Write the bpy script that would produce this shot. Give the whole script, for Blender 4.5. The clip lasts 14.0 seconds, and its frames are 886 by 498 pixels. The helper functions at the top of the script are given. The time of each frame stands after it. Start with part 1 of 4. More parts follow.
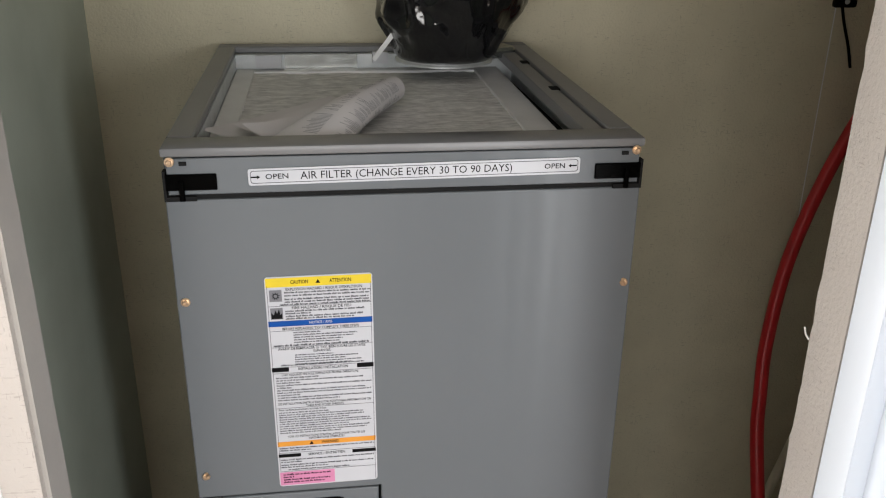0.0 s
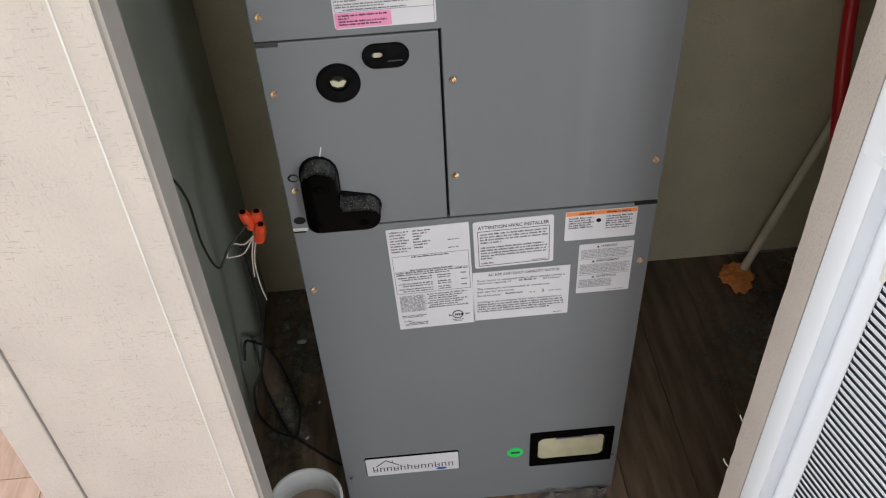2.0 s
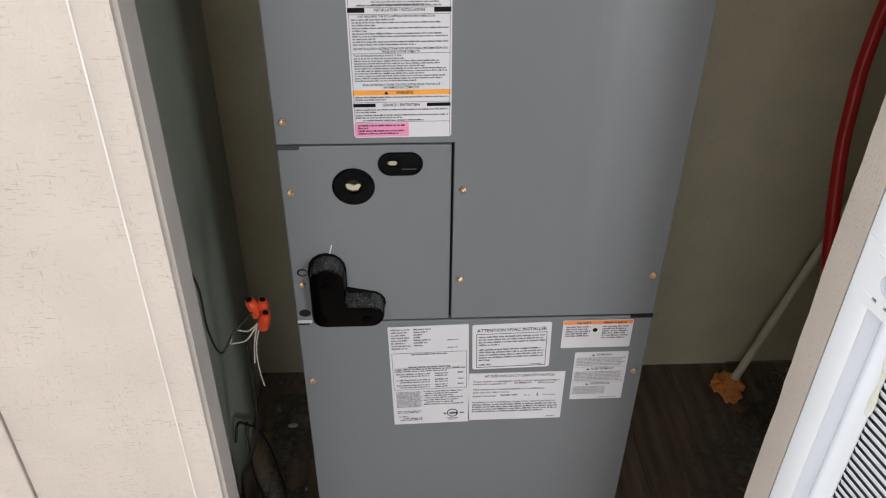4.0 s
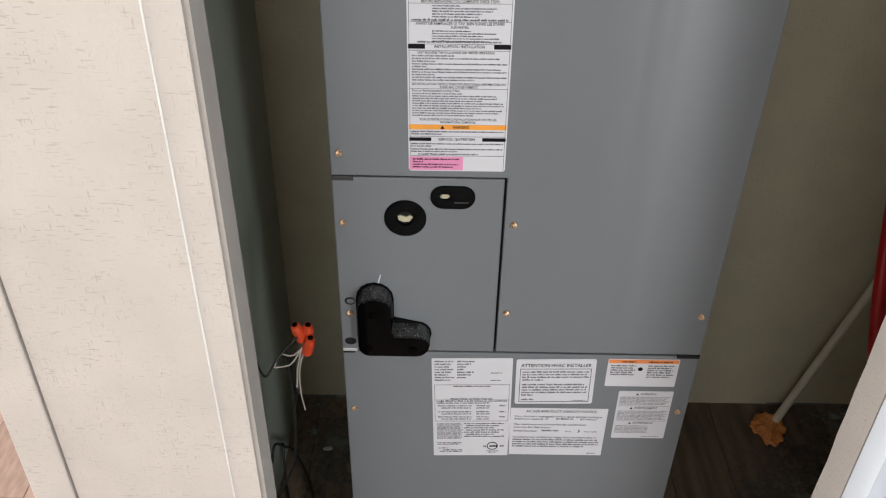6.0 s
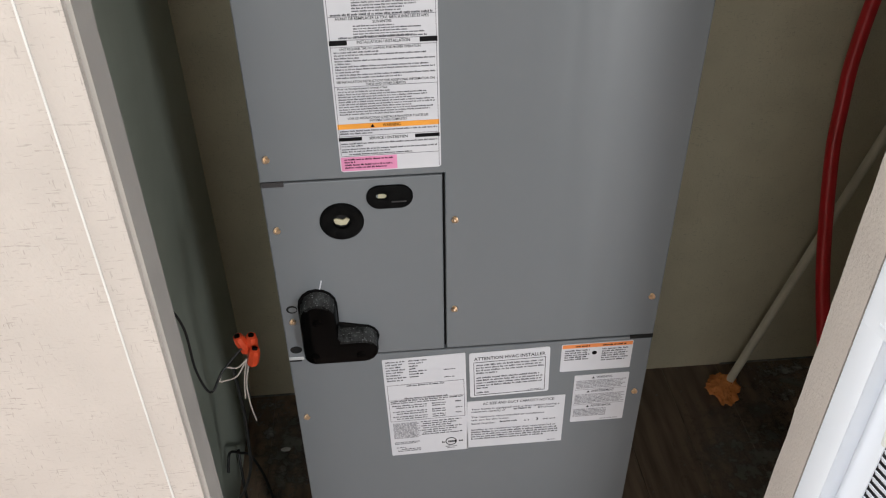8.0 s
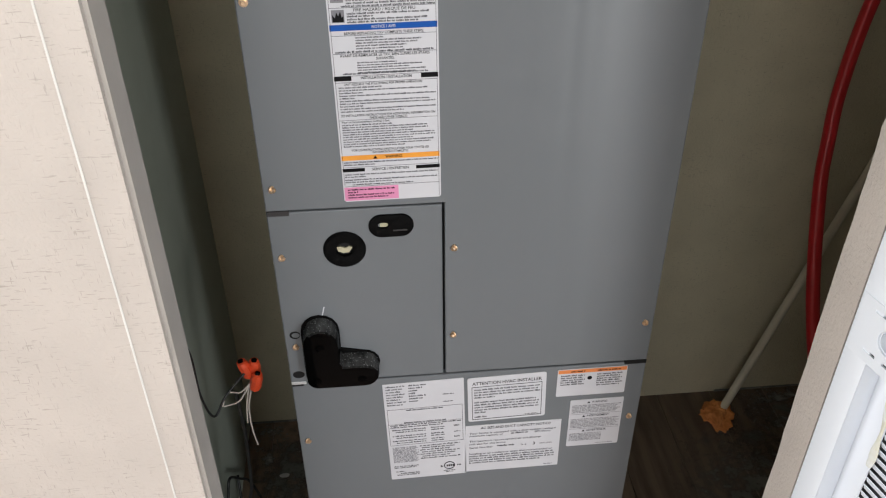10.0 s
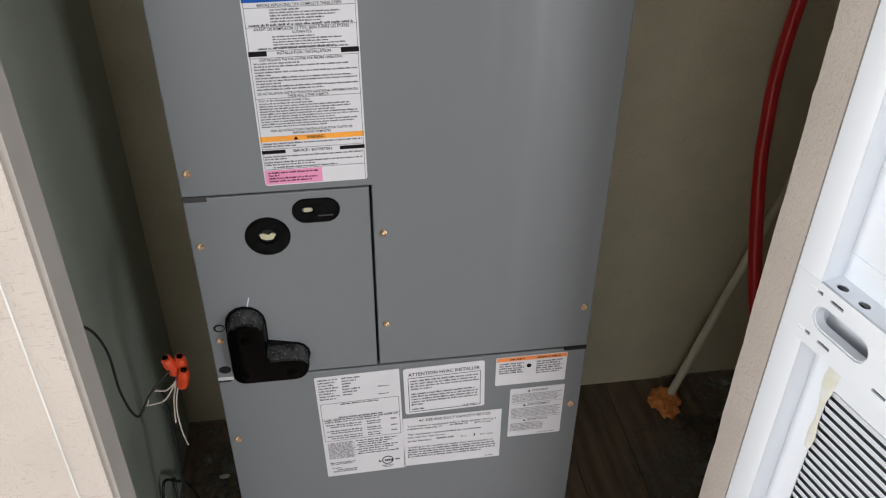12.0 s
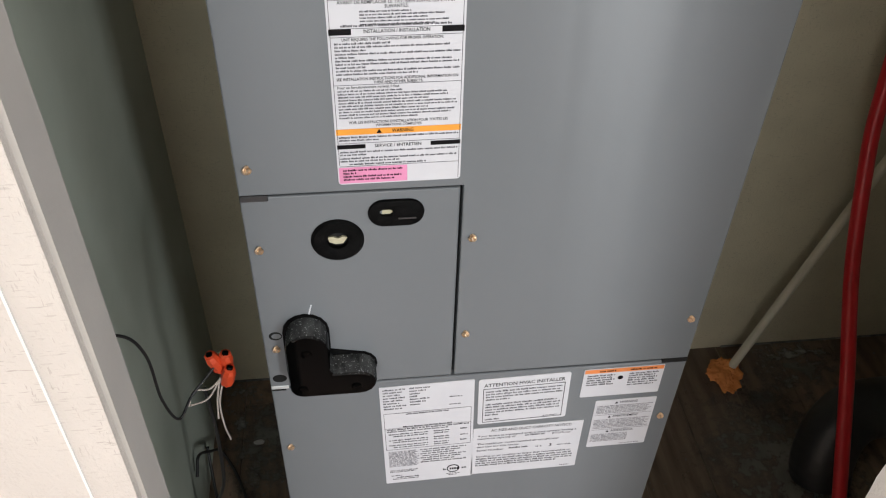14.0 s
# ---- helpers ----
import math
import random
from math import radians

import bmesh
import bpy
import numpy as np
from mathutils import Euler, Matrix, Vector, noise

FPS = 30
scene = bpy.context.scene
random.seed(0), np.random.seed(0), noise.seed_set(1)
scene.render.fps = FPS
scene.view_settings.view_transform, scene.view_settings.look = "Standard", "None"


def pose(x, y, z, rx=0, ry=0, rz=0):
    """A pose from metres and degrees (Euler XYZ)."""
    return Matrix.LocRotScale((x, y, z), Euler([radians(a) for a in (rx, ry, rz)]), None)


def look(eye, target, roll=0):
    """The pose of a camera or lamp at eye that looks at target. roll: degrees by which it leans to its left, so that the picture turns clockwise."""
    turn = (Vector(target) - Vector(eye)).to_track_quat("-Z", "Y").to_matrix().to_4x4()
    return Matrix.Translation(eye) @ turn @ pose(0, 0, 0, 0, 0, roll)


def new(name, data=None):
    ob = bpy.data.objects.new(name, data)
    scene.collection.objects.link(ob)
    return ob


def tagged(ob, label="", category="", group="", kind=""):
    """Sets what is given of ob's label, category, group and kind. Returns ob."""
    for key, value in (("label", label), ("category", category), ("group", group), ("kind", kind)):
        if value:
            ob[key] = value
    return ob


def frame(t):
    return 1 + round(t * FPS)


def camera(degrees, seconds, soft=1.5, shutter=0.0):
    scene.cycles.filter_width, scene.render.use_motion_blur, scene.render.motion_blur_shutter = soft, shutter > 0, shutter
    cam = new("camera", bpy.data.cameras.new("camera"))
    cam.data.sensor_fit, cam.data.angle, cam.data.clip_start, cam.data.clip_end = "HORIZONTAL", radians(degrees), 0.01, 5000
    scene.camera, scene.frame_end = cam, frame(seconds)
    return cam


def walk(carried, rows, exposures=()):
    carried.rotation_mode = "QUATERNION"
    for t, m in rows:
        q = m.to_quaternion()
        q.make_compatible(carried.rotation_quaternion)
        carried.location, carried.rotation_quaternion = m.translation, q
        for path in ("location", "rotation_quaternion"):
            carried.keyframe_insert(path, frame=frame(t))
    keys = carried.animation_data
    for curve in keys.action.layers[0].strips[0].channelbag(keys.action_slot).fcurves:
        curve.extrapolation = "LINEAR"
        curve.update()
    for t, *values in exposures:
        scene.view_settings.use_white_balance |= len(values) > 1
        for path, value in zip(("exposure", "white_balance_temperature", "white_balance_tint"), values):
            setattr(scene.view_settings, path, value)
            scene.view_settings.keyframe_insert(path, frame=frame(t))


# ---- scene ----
cam = camera(54.55, 14.0, soft=1.15)
PATH = [
    (0, (-0.0983, -0.9607, 1.8510), (0.1505, 0.7832, 1.1389), 0.82),
    (0.5, (-0.1009, -0.9524, 1.8253), (0.1528, 0.7492, 1.0190), 0.70),
    (1, (-0.0908, -0.9780, 1.7396), (0.0828, 0.6510, 0.7772), -0.33),
    (1.5, (-0.0789, -0.9795, 1.6920), (0.0350, 0.5318, 0.5461), -1.57),
    (2, (-0.0950, -1.0050, 1.6499), (-0.0383, 0.4005, 0.3727), -3.27),
    (2.5, (-0.0899, -0.9956, 1.6446), (-0.0363, 0.3554, 0.3098), -3.43),
    (3, (-0.0759, -1.0158, 1.6409), (-0.0084, 0.3523, 0.3243), -2.77),
    (3.5, (-0.0888, -1.0183, 1.6757), (-0.0063, 0.4199, 0.4368), -0.41),
    (4, (-0.1081, -1.0143, 1.7002), (-0.0287, 0.5034, 0.5599), 0.70),
    (4.2, (-0.1175, -1.0331, 1.6981), (-0.0568, 0.5223, 0.6088), 1.09),
    (6.3, (-0.1323, -0.9912, 1.7249), (-0.1330, 0.5510, 0.6151), 0.89),
    (6.5, (-0.1218, -0.9771, 1.7386), (-0.1191, 0.5543, 0.6140), 0.21),
    (7, (-0.1045, -0.9612, 1.7405), (-0.0751, 0.5717, 0.6183), -1.71),
    (7.5, (-0.1134, -0.9465, 1.7237), (-0.0060, 0.5692, 0.5828), -0.70),
    (7.7, (-0.1183, -0.9476, 1.7204), (-0.0013, 0.5571, 0.5663), -0.69),
    (9.8, (-0.1261, -0.9733, 1.7396), (0.0082, 0.5445, 0.6044), -0.56),
    (10, (-0.1285, -0.9805, 1.7423), (0.0045, 0.5607, 0.6391), -0.43),
    (10.5, (-0.1339, -0.9724, 1.7296), (0.0194, 0.5798, 0.6446), 0.32),
    (11, (-0.1225, -0.9623, 1.7300), (0.0574, 0.5828, 0.6387), 1.26),
    (11.5, (-0.1081, -0.9832, 1.7244), (0.0907, 0.5626, 0.6376), 0.90),
    (12, (-0.0904, -0.9541, 1.7017), (0.1392, 0.5706, 0.5914), 0.60),
    (12.5, (-0.1132, -0.9623, 1.7185), (0.1429, 0.5516, 0.5993), 1.08),
    (13, (-0.1231, -0.9444, 1.7204), (0.1484, 0.5572, 0.5885), 1.89),
    (13.5, (-0.1256, -0.8785, 1.7008), (0.1103, 0.5244, 0.4414), 1.83),
    (14, (-0.1625, -0.7308, 1.6864), (0.0311, 0.6722, 0.4200), 1.94),
]
EXPOSURES = [(0.0, 0.08), (1.0, -0.08), (6.5, -0.02), (11.0, -0.02), (12.2, -0.08), (13.0, -0.03), (13.5, 0.08), (14.0, 0.28)]
walk(cam, [(t, look(eye, target, roll)) for t, eye, target, roll in PATH], exposures=EXPOSURES)

# ---- world, lights ----
world = bpy.data.worlds.new("world")
scene.world = world
world.use_nodes = True
wn = world.node_tree.nodes
sky = wn.new("ShaderNodeTexSky")
sky.sky_type, sky.sun_disc, sky.sun_elevation, sky.sun_rotation = "NISHITA", False, radians(35), radians(250)
world.node_tree.links.new(sky.outputs[0], wn["Background"].inputs[0])
wn["Background"].inputs[1].default_value = 0.1


def area_lamp(name, m, w, h, watts, colour):
    lamp = bpy.data.lights.new(name, "AREA")
    lamp.shape, lamp.size, lamp.size_y, lamp.energy, lamp.color = "RECTANGLE", w, h, watts, colour
    ob = new(name, lamp)
    ob.matrix_world = m
    return ob


area_lamp("window_light_west", look((-2.78, -0.35, 1.5), (0.2, -0.5, 1.2)), 1.6, 1.3, 86, (1.0, 0.985, 0.96))
area_lamp("window_light_south", look((1.13, -2.98, 1.3), (0.8, 0.0, 1.0)), 0.26, 1.7, 42, (0.96, 0.98, 1.0))
# added fill with no known window behind it, brightens cabinet front and closet
area_lamp("fill_light_middle", look((-0.6, -2.98, 1.82), (-0.1, 0.0, 1.40)), 1.5, 1.06, 35, (1.0, 0.98, 0.96))


# ---- materials ----
def mat(name, base, rough=0.5, metal=0.0, second=None, scale=20.0, bump=0.0, bscale=200.0, spots=0.0, spot_col=(0.03, 0.03, 0.03), stretch=(1, 1, 1), spread=0.0, coat=0.0):
    """A principled material: two colours by noise, optional dark spots, fine relief, a shift of value from object to object."""
    m = bpy.data.materials.new(name)
    m.use_nodes = True
    nt = m.node_tree
    nd, ln = nt.nodes, nt.links
    b = nd["Principled BSDF"]
    b.inputs["Roughness"].default_value, b.inputs["Metallic"].default_value = rough, metal
    b.inputs["Coat Weight"].default_value = coat
    tc = nd.new("ShaderNodeTexCoord")
    mp = nd.new("ShaderNodeMapping")
    mp.inputs["Scale"].default_value = stretch
    ln.new(tc.outputs["Object"], mp.inputs["Vector"])
    n1 = nd.new("ShaderNodeTexNoise")
    n1.inputs["Scale"].default_value, n1.inputs["Detail"].default_value = scale, 6
    ln.new(mp.outputs[0], n1.inputs["Vector"])
    mix = nd.new("ShaderNodeMix")
    mix.data_type = "RGBA"
    second = second or tuple(c * 0.86 for c in base)
    mix.inputs["A"].default_value, mix.inputs["B"].default_value = (*base, 1), (*second, 1)
    ramp = nd.new("ShaderNodeMapRange")
    ramp.inputs["From Min"].default_value, ramp.inputs["From Max"].default_value = 0.35, 0.68
    ln.new(n1.outputs["Fac"], ramp.inputs["Value"])
    ln.new(ramp.outputs[0], mix.inputs["Factor"])
    colour = mix.outputs["Result"]
    if spots:
        n3 = nd.new("ShaderNodeTexNoise")
        n3.inputs["Scale"].default_value, n3.inputs["Detail"].default_value = 60, 3
        ln.new(tc.outputs["Object"], n3.inputs["Vector"])
        cut = nd.new("ShaderNodeMapRange")
        cut.inputs["From Min"].default_value, cut.inputs["From Max"].default_value = 0.74 - spots, 0.80 - spots
        ln.new(n3.outputs["Fac"], cut.inputs["Value"])
        m3 = nd.new("ShaderNodeMix")
        m3.data_type = "RGBA"
        m3.inputs["B"].default_value = (*spot_col, 1)
        ln.new(cut.outputs[0], m3.inputs["Factor"])
        ln.new(colour, m3.inputs["A"])
        colour = m3.outputs["Result"]
    if spread:
        oi = nd.new("ShaderNodeObjectInfo")
        hs = nd.new("ShaderNodeHueSaturation")
        mr = nd.new("ShaderNodeMapRange")
        mr.inputs["To Min"].default_value, mr.inputs["To Max"].default_value = 1 - spread, 1 + spread
        ln.new(oi.outputs["Random"], mr.inputs["Value"])
        ln.new(mr.outputs[0], hs.inputs["Value"])
        ln.new(colour, hs.inputs["Color"])
        colour = hs.outputs[0]
    ln.new(colour, b.inputs["Base Color"])
    if bump:
        n2 = nd.new("ShaderNodeTexNoise")
        n2.inputs["Scale"].default_value, n2.inputs["Detail"].default_value = bscale, 4
        ln.new(mp.outputs[0], n2.inputs["Vector"])
        bp = nd.new("ShaderNodeBump")
        bp.inputs["Strength"].default_value, bp.inputs["Distance"].default_value = bump, 0.002
        ln.new(n2.outputs["Fac"], bp.inputs["Height"])
        ln.new(bp.outputs[0], b.inputs["Normal"])
    return m


def linen(name, base, dark, amount=1.0):
    """Vinyl-faced wallboard with a printed linen weave: short dark dashes across and down."""
    m = mat(name, base, 0.55, second=tuple(c * 0.91 for c in base), scale=9, bump=0.5, bscale=240)
    nt = m.node_tree
    nd, ln = nt.nodes, nt.links
    b = nd["Principled BSDF"]
    colour = b.inputs["Base Color"].links[0].from_socket
    tc = nd.new("ShaderNodeTexCoord")
    patch = nd.new("ShaderNodeTexNoise")
    patch.inputs["Scale"].default_value, patch.inputs["Detail"].default_value = 16.0, 2
    ln.new(tc.outputs["Object"], patch.inputs["Vector"])
    uneven = nd.new("ShaderNodeMapRange")
    uneven.inputs["From Min"].default_value, uneven.inputs["From Max"].default_value = 0.36, 0.62
    uneven.inputs["To Min"].default_value = 0.12
    ln.new(patch.outputs["Fac"], uneven.inputs["Value"])
    for stretch, lo in (((80, 80, 560), 0.625), ((560, 560, 90), 0.655)):
        mp = nd.new("ShaderNodeMapping")
        mp.inputs["Scale"].default_value = stretch
        ln.new(tc.outputs["Object"], mp.inputs["Vector"])
        n = nd.new("ShaderNodeTexNoise")
        n.inputs["Scale"].default_value, n.inputs["Detail"].default_value = 1.0, 2
        ln.new(mp.outputs[0], n.inputs["Vector"])
        cut = nd.new("ShaderNodeMapRange")
        cut.inputs["From Min"].default_value, cut.inputs["From Max"].default_value = lo, lo + 0.06
        cut.inputs["To Max"].default_value = amount
        ln.new(n.outputs["Fac"], cut.inputs["Value"])
        mx = nd.new("ShaderNodeMix")
        mx.data_type = "RGBA"
        mx.inputs["B"].default_value = (*dark, 1)
        weigh = nd.new("ShaderNodeMath")
        weigh.operation = "MULTIPLY"
        ln.new(cut.outputs[0], weigh.inputs[0])
        ln.new(uneven.outputs[0], weigh.inputs[1])
        ln.new(weigh.outputs[0], mx.inputs["Factor"])
        ln.new(colour, mx.inputs["A"])
        colour = mx.outputs["Result"]
    ln.new(colour, b.inputs["Base Color"])
    return m


def dust_by_slope(m, dust, lo=0.25, hi=0.7):
    """Lays dust on the upward faces of a material, broken by noise."""
    nt = m.node_tree
    nd, ln = nt.nodes, nt.links
    b = nd["Principled BSDF"]
    colour = b.inputs["Base Color"].links[0].from_socket
    geo = nd.new("ShaderNodeNewGeometry")
    sep = nd.new("ShaderNodeSeparateXYZ")
    ln.new(geo.outputs["True Normal"], sep.inputs[0])
    up = nd.new("ShaderNodeMapRange")
    up.inputs["From Min"].default_value, up.inputs["From Max"].default_value = lo, hi
    ln.new(sep.outputs["Z"], up.inputs["Value"])
    tc = nd.new("ShaderNodeTexCoord")
    layers = []
    for stretch, c0, c1, top in (((110, 40, 40), 0.15, 0.95, 0.36), ((420, 420, 420), 0.60, 0.68, 0.95)):
        mp = nd.new("ShaderNodeMapping")
        mp.inputs["Scale"].default_value = stretch
        ln.new(tc.outputs["Object"], mp.inputs["Vector"])
        n = nd.new("ShaderNodeTexNoise")
        n.inputs["Scale"].default_value, n.inputs["Detail"].default_value = 1.0, 3
        ln.new(mp.outputs[0], n.inputs["Vector"])
        cut = nd.new("ShaderNodeMapRange")
        cut.inputs["From Min"].default_value, cut.inputs["From Max"].default_value, cut.inputs["To Max"].default_value = c0, c1, top
        ln.new(n.outputs["Fac"], cut.inputs["Value"])
        layers.append(cut)
    both = nd.new("ShaderNodeMath")
    both.operation = "MAXIMUM"
    ln.new(layers[0].outputs[0], both.inputs[0])
    ln.new(layers[1].outputs[0], both.inputs[1])
    mul = nd.new("ShaderNodeMath")
    mul.operation = "MULTIPLY"
    ln.new(up.outputs[0], mul.inputs[0])
    ln.new(both.outputs[0], mul.inputs[1])
    mx = nd.new("ShaderNodeMix")
    mx.data_type = "RGBA"
    mx.inputs["B"].default_value = (*dust, 1)
    ln.new(mul.outputs[0], mx.inputs["Factor"])
    ln.new(colour, mx.inputs["A"])
    ln.new(mx.outputs["Result"], b.inputs["Base Color"])
    return m


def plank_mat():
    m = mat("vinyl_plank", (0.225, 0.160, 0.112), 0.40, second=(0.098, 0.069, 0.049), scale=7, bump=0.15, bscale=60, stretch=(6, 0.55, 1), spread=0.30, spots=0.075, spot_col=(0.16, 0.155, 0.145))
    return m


M_STEEL = mat("grey_painted_steel", (0.148, 0.161, 0.172), 0.34, 0.0, second=(0.137, 0.151, 0.161), scale=3, bump=0.025, bscale=500)
M_RIM = mat("dark_grey_steel", (0.21, 0.212, 0.216), 0.38, 0.0, scale=5, bump=0.05, bscale=300)
def brushed(m):
    """Smears a paint's gloss up and down, as rolled sheet does."""
    nt = m.node_tree
    p = nt.nodes["Principled BSDF"]
    tan = nt.nodes.new("ShaderNodeTangent")
    tan.direction_type, tan.axis = "RADIAL", "Z"
    nt.links.new(tan.outputs[0], p.inputs["Tangent"])
    p.inputs["Anisotropic"].default_value, p.inputs["Anisotropic Rotation"].default_value = 0.95, 0.25
    p.inputs["Specular IOR Level"].default_value = 0.30
    # the sheet waves slightly across its width
    old = p.inputs["Normal"].links[0].from_node
    tc = nt.nodes.new("ShaderNodeTexCoord")
    mp = nt.nodes.new("ShaderNodeMapping")
    mp.inputs["Scale"].default_value = (11, 3, 0.35)
    nt.links.new(tc.outputs["Object"], mp.inputs["Vector"])
    wave = nt.nodes.new("ShaderNodeTexNoise")
    wave.inputs["Scale"].default_value, wave.inputs["Detail"].default_value = 1.0, 2.5
    nt.links.new(mp.outputs[0], wave.inputs["Vector"])
    bp = nt.nodes.new("ShaderNodeBump")
    bp.inputs["Strength"].default_value, bp.inputs["Distance"].default_value = 0.32, 0.006
    nt.links.new(wave.outputs["Fac"], bp.inputs["Height"])
    nt.links.new(bp.outputs[0], old.inputs["Normal"])


brushed(M_STEEL)
M_GAP = mat("shadow_gap_steel", (0.02, 0.02, 0.02), 0.8)
M_ZINC = mat("zinc_sheet", (0.66, 0.69, 0.70), 0.42, 0.45, second=(0.54, 0.57, 0.58), scale=30)
M_BRASS = mat("yellow_zinc_screw", (0.82, 0.62, 0.43), 0.34, 0.8, second=(0.66, 0.46, 0.30), scale=80, spread=0.25)
M_BLACK = mat("black_plastic", (0.0012, 0.0012, 0.0012), 0.2, second=(0.0016, 0.0016, 0.0016), scale=30)
M_HOSE = mat("dark_rubber_hose", (0.020, 0.021, 0.022), 0.42, second=(0.032, 0.033, 0.034), scale=18, bump=0.2, bscale=120)
M_DULL = mat("black_foam_rubber", (0.003, 0.003, 0.003), 0.6, second=(0.006, 0.006, 0.006), scale=60, bump=0.3, bscale=300)
M_DUSTY = dust_by_slope(mat("dusty_black_plastic", (0.0012, 0.0012, 0.0012), 0.2, second=(0.0016, 0.0016, 0.0016), scale=30), (0.30, 0.31, 0.31))
M_DUSTY.node_tree.nodes["Principled BSDF"].inputs["Roughness"].default_value = 0.14
for m_ in (M_BLACK, M_DULL, M_GAP):
    m_.node_tree.nodes["Principled BSDF"].inputs["Specular IOR Level"].default_value = 0.03
M_DUSTY.node_tree.nodes["Principled BSDF"].inputs["Specular IOR Level"].default_value = 0.05
M_FILM = mat("black_wrap_film", (0.004, 0.004, 0.005), 0.12, second=(0.006, 0.006, 0.007), scale=12, bump=1.0, bscale=26, coat=0.7)
M_PAPER = mat("white_label", (0.57, 0.58, 0.61), 0.4, second=(0.54, 0.55, 0.585), scale=14)
M_SHEET = mat("white_paper", (0.74, 0.72, 0.72), 0.75, second=(0.68, 0.66, 0.67), scale=9)
M_INK = mat("black_ink", (0.004, 0.004, 0.005), 0.5)
M_GREY_INK = mat("grey_print", (0.05, 0.05, 0.06), 0.5)
M_PALE_INK = mat("pale_grey_print", (0.22, 0.22, 0.24), 0.5)
M_YELLOW = mat("yellow_band", (0.80, 0.60, 0.02), 0.4)
M_BLUE = mat("blue_band", (0.012, 0.085, 0.36), 0.4)
M_ORANGE = mat("orange_band", (0.80, 0.33, 0.04), 0.4)
M_REDORANGE = mat("red_orange_band", (0.74, 0.24, 0.07), 0.4)
M_DARKTAB = mat("dark_steel_tab", (0.05, 0.05, 0.052), 0.4, 0.3)
M_PINK = mat("pink_band", (0.70, 0.26, 0.44), 0.45)
for m_ in (M_INK, M_GREY_INK, M_PALE_INK, M_BLUE):
    m_.node_tree.nodes["Principled BSDF"].inputs["Specular IOR Level"].default_value = 0.12
M_GREEN = mat("green_sticker", (0.02, 0.62, 0.12), 0.4)
M_CREAM = mat("cream_film", (0.45, 0.43, 0.30), 0.25, second=(0.36, 0.35, 0.24), scale=25, coat=0.4)
M_FIBRE = mat("glass_fibre_media", (0.82, 0.82, 0.80), 0.9, second=(0.54, 0.54, 0.53), scale=34, bump=1.0, bscale=140, stretch=(1, 3.4, 1))
M_CARD = mat("filter_card", (0.80, 0.81, 0.81), 0.5, scale=12)
M_LINEN = linen("linen_wallboard", (0.515, 0.476, 0.44), (0.26, 0.23, 0.205), 0.55)
# same board as M_LINEN; closet light is put into a lighter, yellower colour
M_LINEN_IN = linen("linen_wallboard_lightened", (0.61, 0.562, 0.41), (0.295, 0.27, 0.20), 0.5)
# left return of the wallboard, its shade put into a darker, greyer colour
M_JAMB = mat("shaded_board_edge", (0.405, 0.38, 0.35), 0.6, second=(0.345, 0.325, 0.30), scale=7, spots=0.0, bump=0.1, bscale=200)
M_DARKWALL = mat("dark_green_board", (0.45, 0.50, 0.43), 0.45, second=(0.33, 0.37, 0.31), scale=3.5, bump=0.08, bscale=90)
M_WHITE = mat("white_powder_coat", (0.70, 0.755, 0.83), 0.38, second=(0.67, 0.73, 0.80), scale=5, bump=0.05, bscale=400)
# near-black colour that stands in for shade inside the door's hollows
M_HOLE_SHADE = mat("hollow_shade", (0.06, 0.065, 0.07), 0.6)
M_PLANK = plank_mat()
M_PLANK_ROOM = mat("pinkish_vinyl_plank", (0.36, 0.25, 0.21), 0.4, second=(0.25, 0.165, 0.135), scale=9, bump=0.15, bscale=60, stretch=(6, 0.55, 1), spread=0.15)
M_CEIL = mat("ceiling_white", (0.75, 0.74, 0.72), 0.8, scale=8)
M_ROOM = mat("room_wall_paint", (0.66, 0.62, 0.57), 0.7, scale=5)
M_RED = mat("red_pex", (0.58, 0.022, 0.028), 0.36, second=(0.50, 0.018, 0.022), scale=20)
M_PVC = mat("cream_pvc", (0.76, 0.72, 0.58), 0.35, scale=15)
M_FOAM = mat("orange_foam", (0.78, 0.31, 0.09), 0.8, second=(0.62, 0.21, 0.05), scale=40, bump=0.8, bscale=90)
M_WIRE = mat("black_cable", (0.015, 0.015, 0.016), 0.45)
M_CORE = mat("white_wire", (0.62, 0.57, 0.52), 0.5)
M_NUT = mat("orange_red_plastic", (0.80, 0.09, 0.03), 0.35, second=(0.68, 0.07, 0.02), scale=30)
M_PAIL = mat("white_translucent_plastic", (0.62, 0.64, 0.64), 0.4, second=(0.55, 0.58, 0.58), scale=15)
M_MUD = mat("tan_liquid", (0.40, 0.30, 0.23), 0.25, second=(0.25, 0.18, 0.135), scale=12)
M_DUST = mat("grey_dust", (0.22, 0.215, 0.20), 0.9, second=(0.10, 0.10, 0.09), scale=50, bump=0.6, bscale=100)
M_WHITEBIT = mat("white_scrap", (0.68, 0.68, 0.66), 0.6)
M_GLUE = mat("dried_yellow_glue", (0.60, 0.61, 0.50), 0.4, second=(0.66, 0.70, 0.72), scale=60)
M_CLEAR = mat("clear_plastic_film", (0.85, 0.84, 0.85), 0.08, second=(0.7, 0.66, 0.66), scale=30)
M_CLEAR.node_tree.nodes["Principled BSDF"].inputs["Transmission Weight"].default_value = 0.9
M_FOIL = mat("foil_tape", (0.78, 0.80, 0.80), 0.25, 1.0, second=(0.6, 0.62, 0.62), scale=40, bump=0.4, bscale=60)


